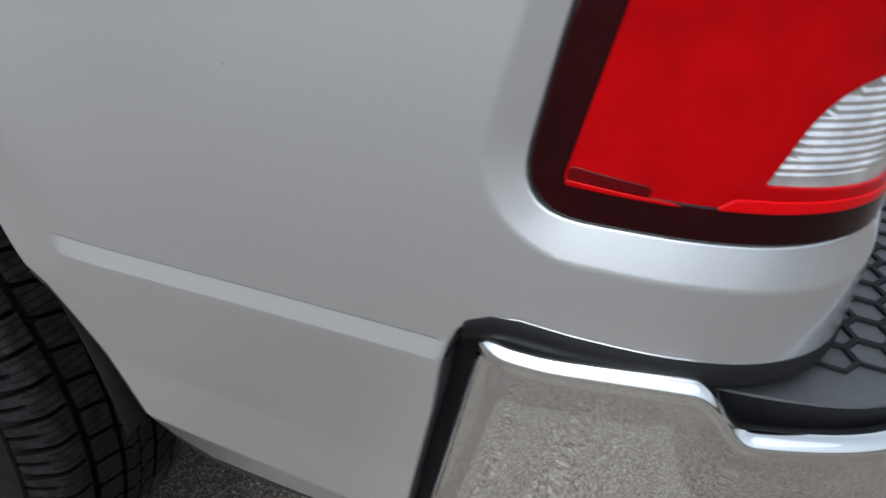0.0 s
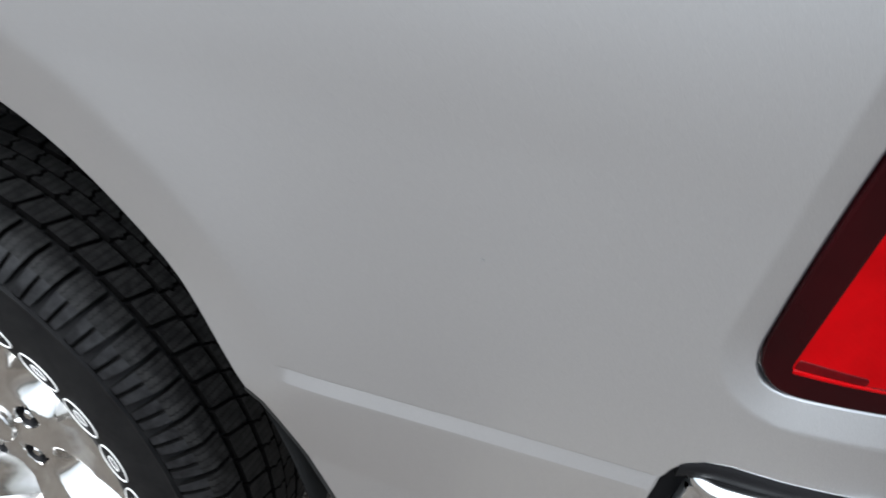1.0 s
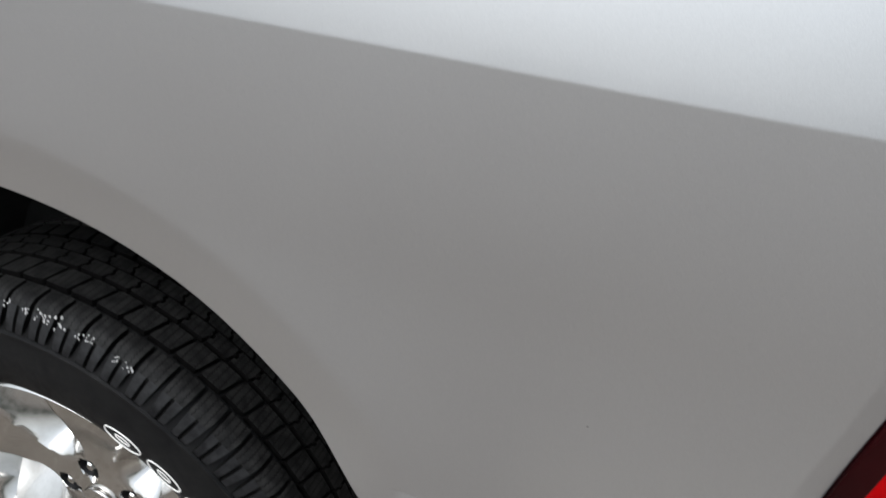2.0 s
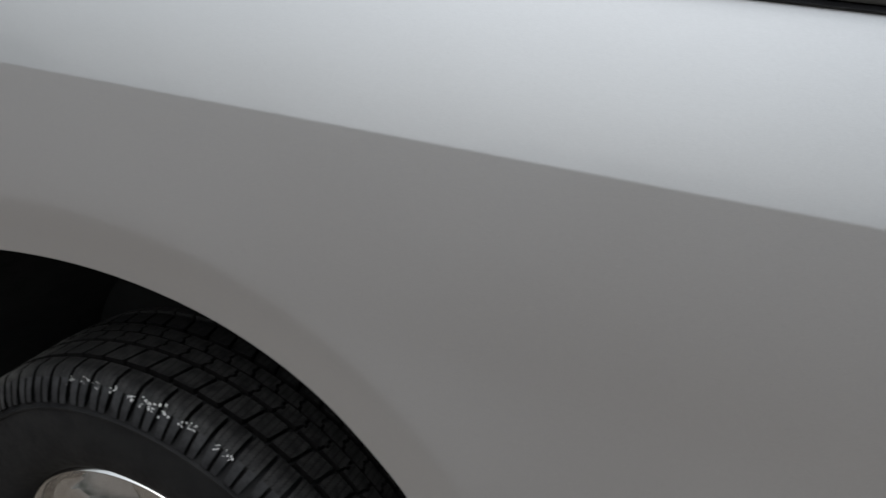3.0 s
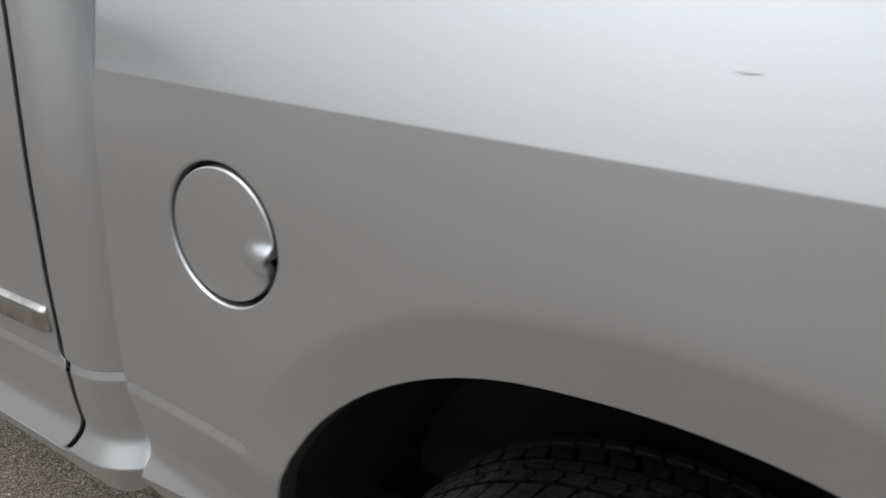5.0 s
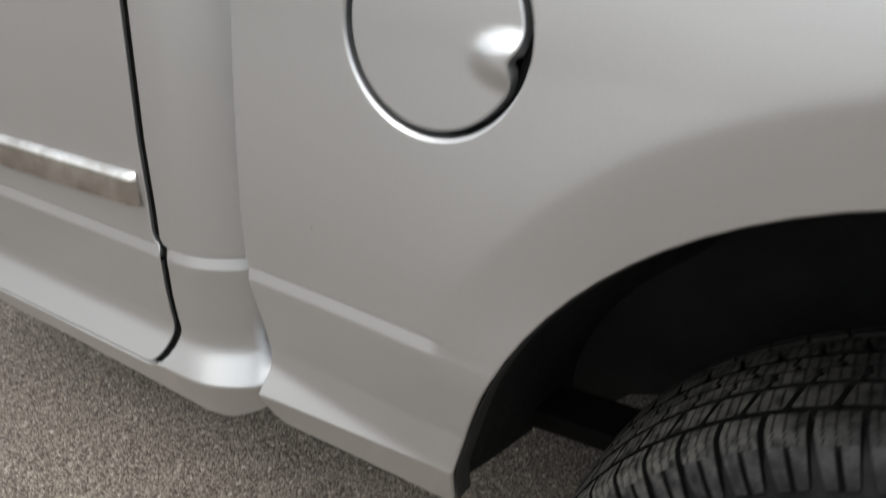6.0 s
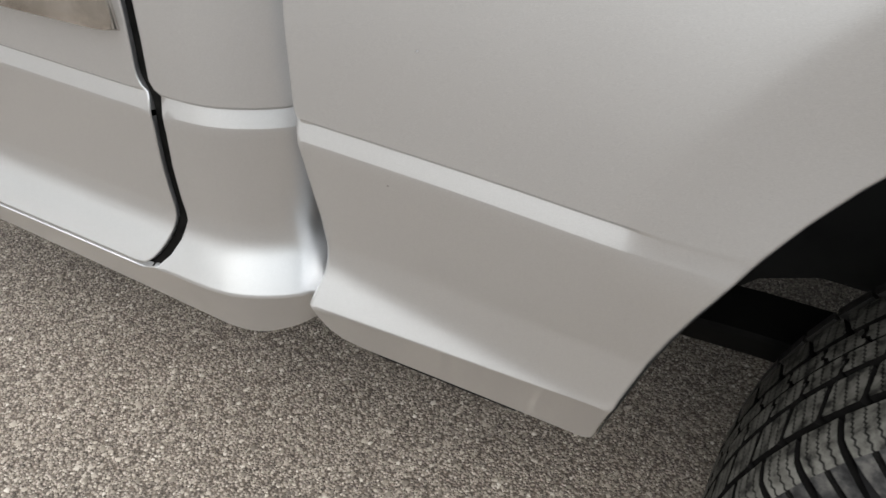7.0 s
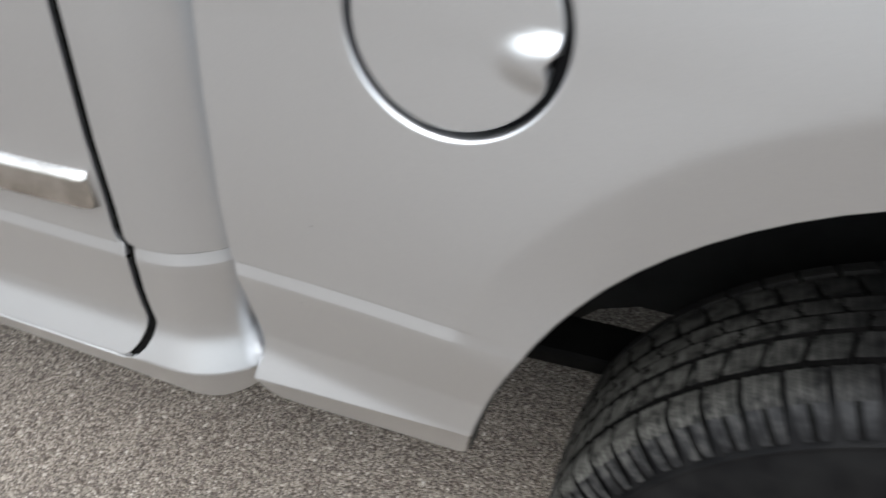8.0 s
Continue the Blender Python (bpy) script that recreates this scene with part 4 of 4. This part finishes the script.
# outlined white marks on the sidewall: ovals with a small oval in each
def oval(rx, ry, w, n=32):
    bm = bmesh.new()
    rows = []
    for i in range(n):
        a = 2 * math.pi * i / n
        ca, sa = math.cos(a), math.sin(a)
        rows.append([bm.verts.new((x, y, z)) for x, y, z in ((rx * ca, 0.0, ry * sa), (rx * ca * 0.985, -0.0012, ry * sa * 0.985), ((rx - w) * ca, -0.0012, (ry - w) * sa), ((rx - w * 1.1) * ca, 0.0, (ry - w * 1.1) * sa))])
    for i in range(n):
        p, q = rows[i], rows[(i + 1) % n]
        for j in range(3):
            bm.faces.new((p[j], p[j + 1], q[j + 1], q[j]))
    bmesh.ops.recalc_face_normals(bm, faces=bm.faces[:])
    return bm


big, small = oval(0.0290, 0.0150, 0.0022), oval(0.0120, 0.0052, 0.0015, 20)
mark = part("sidewall_mark", big, WHITE_RUBBER, wheel, "outlined white oval mark")
core = part("sidewall_mark_core", small, WHITE_RUBBER, wheel, "small outlined white oval mark")
for i in range(8):
    a = radians(MARK_FIRST - MARK_STEP * i)
    m = Matrix.Translation(AXLE) @ Matrix.Rotation(a - math.pi / 2, 4, Vector((0, -1, 0))) @ Matrix.Translation((0, -0.0368, MARK_R)) @ Matrix.Rotation(radians(7), 4, "X")
    for src in (mark, core):
        ob = src if i == 0 else new(src.name.split(".")[0], src.data)
        ob.parent = wheel
        ob.matrix_basis = m

# the far rear wheel, plain
part("far_wheel", revolve([(1.75, 0.001), (1.75, 0.26), (1.745, 0.30), (1.75, 0.39), (1.77, 0.414), (1.98, 0.414), (2.0, 0.39), (2.005, 0.30), (2.0, 0.001)], 64, centre=(0, 0, 0.414)), RUBBER, truck, "far rear wheel in shade")

# ---- rear bumper ----
BUMP = np.array([(0.842, 0.062), (0.820, 0.048), (0.8095, 0.028), (0.8120, 0.010), (0.824, 0.001), (0.85, -0.001), (0.89, 0.004), (0.95, 0.016), (1.01, 0.036), (1.06, 0.064), (1.10, 0.105), (1.125, 0.16), (1.140, 0.25), (1.148, 0.45), (1.15, 1.0)])
_bl = np.r_[0, np.cumsum(np.hypot(*np.diff(BUMP, axis=0).T))]


def bumper_top(x):
    return 0.770 + 0.008 * float(ease(0.83, 0.945, x)) - 0.033 * float(ease(0.944, 0.985, x))


def bumper_at(s, o, z):
    x, y = float(spline(_bl, BUMP[:, 0], s)), float(spline(_bl, BUMP[:, 1], s))
    e = 2e-3
    tx = float(spline(_bl, BUMP[:, 0], s + e) - spline(_bl, BUMP[:, 0], s - e))
    ty = float(spline(_bl, BUMP[:, 1], s + e) - spline(_bl, BUMP[:, 1], s - e))
    n = math.hypot(tx, ty)
    lean = 0.14 * max(0.0, 0.757 - z) * float(ease(0.95, 0.83, x)) if z else 0.0
    return Vector((x - ty / n * o - lean, y + tx / n * o, z)), x


bm = bmesh.new()
stations = np.r_[np.linspace(0.0, 0.30, 70), np.linspace(0.31, 0.7, 30), np.linspace(0.75, _bl[-1], 10)]
rows = []
for s in stations:
    _, x = bumper_at(s, 0, 0)
    top = bumper_top(x)
    top -= 0.035 * (1 - float(ease(0.016, 0.056, s)))
    arc_b = [(0.0085 - 0.0085 * math.cos(b), top - 0.0085 + 0.0085 * math.sin(b)) for b in np.radians([0, 10, 20, 32, 44, 56, 68, 80, 90])]
    fw = 1.0 - 0.5 * float(ease(0.955, 0.99, x))
    prof = [(0.06, 0.47), (0.02, 0.475), (0.004, 0.49), (0.0006, 0.52), (0.0006, 0.60), (0.0006, 0.68), (0.0006, top - 0.016), (0.0010, top - 0.0135), (0.0008, top - 0.011), *arc_b, (0.0085 + 0.0035 * fw, top - 0.0002), (0.0085 + 0.0120 * fw, top - 0.0010), (0.0085 + 0.0200 * fw, top - 0.0024), (0.0085 + 0.0240 * fw, top - 0.0045), (0.0085 + 0.0255 * fw, top - 0.009), (0.0085 + 0.0255 * fw, top - 0.05)]
    rows.append([bm.verts.new(bumper_at(s, o, z)[0]) for o, z in prof])
for p, q in zip(rows, rows[1:]):
    for j in range(len(p) - 1):
        bm.faces.new((p[j], q[j], q[j + 1], p[j + 1]))
bmesh.ops.recalc_face_normals(bm, faces=bm.faces[:])
bumper = part("rear_bumper", bm, BUMPER_CHROME, truck, "chrome rear bumper mirroring the asphalt")
bumper.data.set_sharp_from_angle(angle=radians(60))
# dark trough behind the roll, filler strip along the bed's lower edge, and the step pad
bm = bmesh.new()
rows = []
for s in np.r_[np.linspace(0.03, 0.30, 40), np.linspace(0.31, 0.7, 16), np.linspace(0.75, _bl[-1], 6)]:
    _, x = bumper_at(s, 0, 0)
    top = bumper_top(x)
    rows.append([bm.verts.new(bumper_at(s, o, z)[0]) for o, z in ((0.0085 + 0.0255 * (1.0 - 0.5 * float(ease(0.955, 0.99, x))), top - 0.022), (0.044, top - 0.022), (0.060, top - 0.024), (0.066, top - 0.030), (0.067, top - 0.2))])
for p, q in zip(rows, rows[1:]):
    for j in range(4):
        bm.faces.new((p[j], q[j], q[j + 1], p[j + 1]))
bmesh.ops.recalc_face_normals(bm, faces=bm.faces[:])
part("bumper_trough", bm, BLACK, bumper, "black plastic trough behind the chrome roll")
bm = bmesh.new()
tube = [(0.012 + 0.013 * math.cos(b), 0.015 * math.sin(b)) for b in np.linspace(0, 2 * math.pi, 14, endpoint=False)]


def under_bed(s, o, dz):
    zb = float(np.interp(s, (0.79, 0.806, 0.825, 0.87, 0.95, 1.05, 1.15, 1.22), (0.773, 0.787, 0.791, 0.789, 0.787, 0.784, 0.783, 0.80)))
    a, b = bed_surface(np.array([s - 1e-3]), np.array([zb]))[0], bed_surface(np.array([s + 1e-3]), np.array([zb]))[0]
    t = Vector(b - a).normalized()
    return Vector((a + b) / 2) + Vector((-t.y, t.x, 0)) * o + Vector((0, 0, dz - 0.012))


sweep(bm, tube, [(lambda p, s=s: under_bed(s, p[0], p[1])) for s in np.r_[0.802, 0.81, 0.82, np.linspace(0.83, 1.20, 34)]])
part("bumper_filler", bm, BLACK, bumper, "black plastic filler strip under the bed")
part("bumper_backing", box_bm(0.758, 0.86, 0.040, 0.09, 0.43, 0.768, 0.008), BLACK, bumper, "black backing behind the bumper end")
bm = bmesh.new()
PAD_Z = 0.753
edge_pts = [bumper_at(s, 0.036 - 0.013 * float(ease(0.20, 0.36, s)), 0)[0] for s in np.linspace(0.19, _bl[-1] - 0.02, 70)]
ring = [(p.x, p.y) for p in edge_pts] + [(0.93, 1.0), (0.93, 0.09)]
lo_v, mid_v, hi_v = ([bm.verts.new((x, y, z)) for x, y in ring] for z in (0.69, PAD_Z - 0.002, PAD_Z - 0.001))
for k in range(len(ring)):
    q = (k + 1) % len(ring)
    bm.faces.new((lo_v[k], lo_v[q], mid_v[q], mid_v[k]))
    bm.faces.new((mid_v[k], mid_v[q], hi_v[q], hi_v[k]))
bmesh.ops.recalc_face_normals(bm, faces=bm.faces[:])
part("pad_edge", bm, BLACK, bumper, "black upright edge of the step pad")
bm = bmesh.new()
inner = [bumper_at(s, 0.0375 - 0.013 * float(ease(0.20, 0.36, s)), 0)[0] for s in np.linspace(0.19, _bl[-1] - 0.02, 70)]
low = [bm.verts.new((p.x, p.y, PAD_Z - 0.0025)) for p in edge_pts] + [bm.verts.new((0.93, 1.0, PAD_Z - 0.0025)), bm.verts.new((0.93, 0.09, PAD_Z - 0.0025))]
top_v = [bm.verts.new((p.x, p.y, PAD_Z)) for p in inner] + [bm.verts.new((0.931, 1.0, PAD_Z)), bm.verts.new((0.931, 0.091, PAD_Z))]
for k in range(len(low)):
    q = (k + 1) % len(low)
    bm.faces.new((low[k], low[q], top_v[q], top_v[k]))
bm.faces.new(top_v)
bmesh.ops.recalc_face_normals(bm, faces=bm.faces[:])
pad = part("step_pad", bm, PAD, bumper, "dark grey plastic step pad")
for src, nm in ((bumper, "rear_bumper"), (lamp, "tail_lamp"), (pad, "step_pad")):
    other = new(nm, src.data)
    other.matrix_basis = Matrix.Translation((0, 2.0, 0)) @ Matrix.Diagonal((1, -1, 1, 1))
    other.parent = truck
# honeycomb ridges on the pad: six-sided rims side by side
R, W = 0.0172, 0.0026
bm = bmesh.new()
rim = []
for k in range(6):
    a = math.pi / 3 * k
    rim.append([bm.verts.new((r * math.cos(a), r * math.sin(a), z)) for r, z in ((R + W * 0.4, -0.001), (R + W * 0.2, 0.0025), (R - W, 0.0025), (R - W * 1.4, -0.001))])
for k in range(6):
    p, q = rim[k], rim[(k + 1) % 6]
    for m in range(3):
        bm.faces.new((p[m], p[m + 1], q[m + 1], q[m]))
bmesh.ops.recalc_face_normals(bm, faces=bm.faces[:])
pad_ring = np.array([(p.x, p.y) for p in edge_pts] + [(0.93, 1.0), (0.93, 0.09)])
first_cell = None
for i in range(7):
    for j in range(16):
        cx, cy = 0.975 + i * R * 1.5 * 0.98, 0.128 + (j + 0.5 * (i % 2)) * R * math.sqrt(3)
        if min(math.hypot(p.x - cx, p.y - cy) for p in edge_pts) < R + 0.004 or not within(pad_ring, np.array([(cx, cy)]))[0]:
            continue
        if first_cell is None:
            first_cell = part("honeycomb_cell", bm, BLACK, pad, smooth=False)
        ob = first_cell if first_cell.location.length == 0 else new("honeycomb_cell", first_cell.data)
        ob.parent = pad
        ob.location = (cx, cy, PAD_Z)

# ---- scratch on the bed side ----
bm = bmesh.new()
u = [(-0.012 + 0.0030 * k, 0.0004 * math.sin(k * 1.3)) for k in range(9)]
for k in range(8):
    w0, w1 = 0.0006 * math.sin(math.pi * k / 8), 0.0006 * math.sin(math.pi * (k + 1) / 8)
    q = []
    for (a, b, w) in ((*u[k], w0), (*u[k + 1], w1)):
        for sgn in (-1, 1):
            p = bed_surface(np.array([-0.045 + a]), np.array([1.268 + b - a * 0.02 + sgn * w]))[0]
            q.append(bm.verts.new((p[0], p[1] - 0.0006, p[2])))
    bm.faces.new((q[0], q[1], q[3], q[2]))
bmesh.ops.recalc_face_normals(bm, faces=bm.faces[:])
part("scratch", bm, SCRATCH, bed_side, "thin dull scratch in the paint")

# small chips in the paint
for cs, cz, cr in ((-0.714, 0.805, 0.0015), (0.633, 0.909, 0.0014), (-0.735, 0.700, 0.0012)):
    bm = bmesh.new()
    q = []
    for k in range(7):
        a = 2 * math.pi * k / 7
        rr = cr * (0.7 + 0.5 * ((k * 37) % 10) / 10)
        p = bed_surface(np.array([cs + rr * math.cos(a)]), np.array([cz + 0.7 * rr * math.sin(a)]))[0]
        q.append(bm.verts.new((p[0], p[1] - 0.0005, p[2])))
    bm.faces.new(q)
    part("paint_chip", bm, SCRATCH, bed_side, "small dark chip in the paint")

# ---- loose surface aggregate on the ground ----
rng = np.random.default_rng(7)
def grains(count, x0, x1, y0, y1):
    base = np.array([(1, 0, 0), (0.4, 0.9, 0.1), (-0.7, 0.7, 0), (-1, -0.1, 0.1), (-0.3, -0.95, 0), (0.7, -0.7, 0.1), (0.1, 0.05, 0.75)])
    tri = np.array([(0, 1, 6), (1, 2, 6), (2, 3, 6), (3, 4, 6), (4, 5, 6), (5, 0, 6)])
    c = np.stack([rng.uniform(x0, x1, count), rng.uniform(y0, y1, count), np.full(count, -0.0008)], 1)
    r = rng.gamma(5.0, 0.00038, count) + 0.0007
    a = rng.uniform(0, 2 * np.pi, count)
    b = base[None] * rng.uniform(0.65, 1.3, (count, 7, 3))
    x = b[..., 0] * np.cos(a)[:, None] - b[..., 1] * np.sin(a)[:, None]
    y = b[..., 0] * np.sin(a)[:, None] + b[..., 1] * np.cos(a)[:, None]
    v = np.stack([x, y, b[..., 2]], -1) * r[:, None, None] + c[:, None]
    f = tri[None] + 7 * np.arange(count)[:, None, None]
    return v.reshape(-1, 3), f.reshape(-1, 3)


gv, gf = [], []
at = 0
for count, *area in ((165000, -2.2, 0.15, -0.75, 1.2), (9000, 0.3, 0.95, 0.0, 0.7), (60000, 0.55, 1.45, -1.0, 0.0)):
    v, f = grains(count, *area)
    gv.append(v)
    gf.append(f + at)
    at += len(v)
gv, gf = np.concatenate(gv), np.concatenate(gf)
me = bpy.data.meshes.new("gravel")
me.vertices.add(len(gv))
me.vertices.foreach_set("co", gv.ravel())
me.loops.add(gf.size)
me.loops.foreach_set("vertex_index", gf.ravel().astype(np.int32))
me.polygons.add(len(gf))
me.polygons.foreach_set("loop_start", np.arange(0, gf.size, 3, dtype=np.int32))
me.update(calc_edges=True)
me.materials.append(STONES)
tagged(new("gravel", me), "fine grey and tan stones bedded in the asphalt", "gravel", kind="stuff")

# white scuff marks along the tyre's shoulder
for a, size in SCUFFS:
    for k in range(7):
        aa = radians(a + rng.normal(0, 0.45))
        y = min(max(-0.0175 + rng.normal(0, 0.002), -0.023), -0.012)
        r = 0.4045 + (y + 0.0165) * 1.25 + 0.0010
        w, h = size * rng.uniform(0.0005, 0.0013), size * rng.uniform(0.0004, 0.0011)
        bm = bmesh.new()
        q = []
        for da, dy in ((-w, -h), (w, -h * 0.6), (w * 0.7, h), (-w * 0.8, h * 0.7)):
            yy = y + dy
            rr = r + dy * 1.25
            q.append(bm.verts.new((AXLE[0] + rr * math.cos(aa + da / r), AXLE[1] + yy, AXLE[2] + rr * math.sin(aa + da / r))))
        bm.faces.new(q[::-1])
        part("white_scuff", bm, SCUFF, wheel, "small white scuff on the tyre shoulder", smooth=False)

# dark seam flange under the bed side
bm = bmesh.new()
lip = [(-0.004, -0.012), (0.0, -0.012), (0.0, 0.0), (-0.004, 0.0)]
edge_line = [(s_, float(np.interp(s_, (-0.77, -0.70, -0.62), (0.494, 0.486, 0.476)))) for s_ in np.linspace(-0.765, -0.63, 12)]
sweep(bm, lip, [(lambda p, q=q: Vector(tuple(bed_surface(np.array([q[0]]), np.array([q[1]]))[0] + np.array([0, 0.012 + p[0], p[1]])))) for q in edge_line])
part("seam_flange", bm, BLACK, bed_side, "dark flange under the sill")

# distant trees beyond the lot, seen only as a dim band in the paint
verts, faces = [], []
N = 720
for i in range(N):
    a = 2 * math.pi * i / N
    h = 5.0 + 2.4 * noise.noise(Vector((math.cos(a) * 4, math.sin(a) * 4, 0))) + 0.9 * noise.noise(Vector((math.cos(a) * 19, math.sin(a) * 19, 3)))
    verts += [(75 * math.cos(a), 75 * math.sin(a), -0.1), (75 * math.cos(a), 75 * math.sin(a), h)]
faces = [(2 * i, 2 * ((i + 1) % N), 2 * ((i + 1) % N) + 1, 2 * i + 1) for i in range(N)]
backdrop = raw("backdrop", verts, faces, FAR, smooth=False)
tagged(backdrop, "dull grey-green line of distant trees", "backdrop", kind="structure")
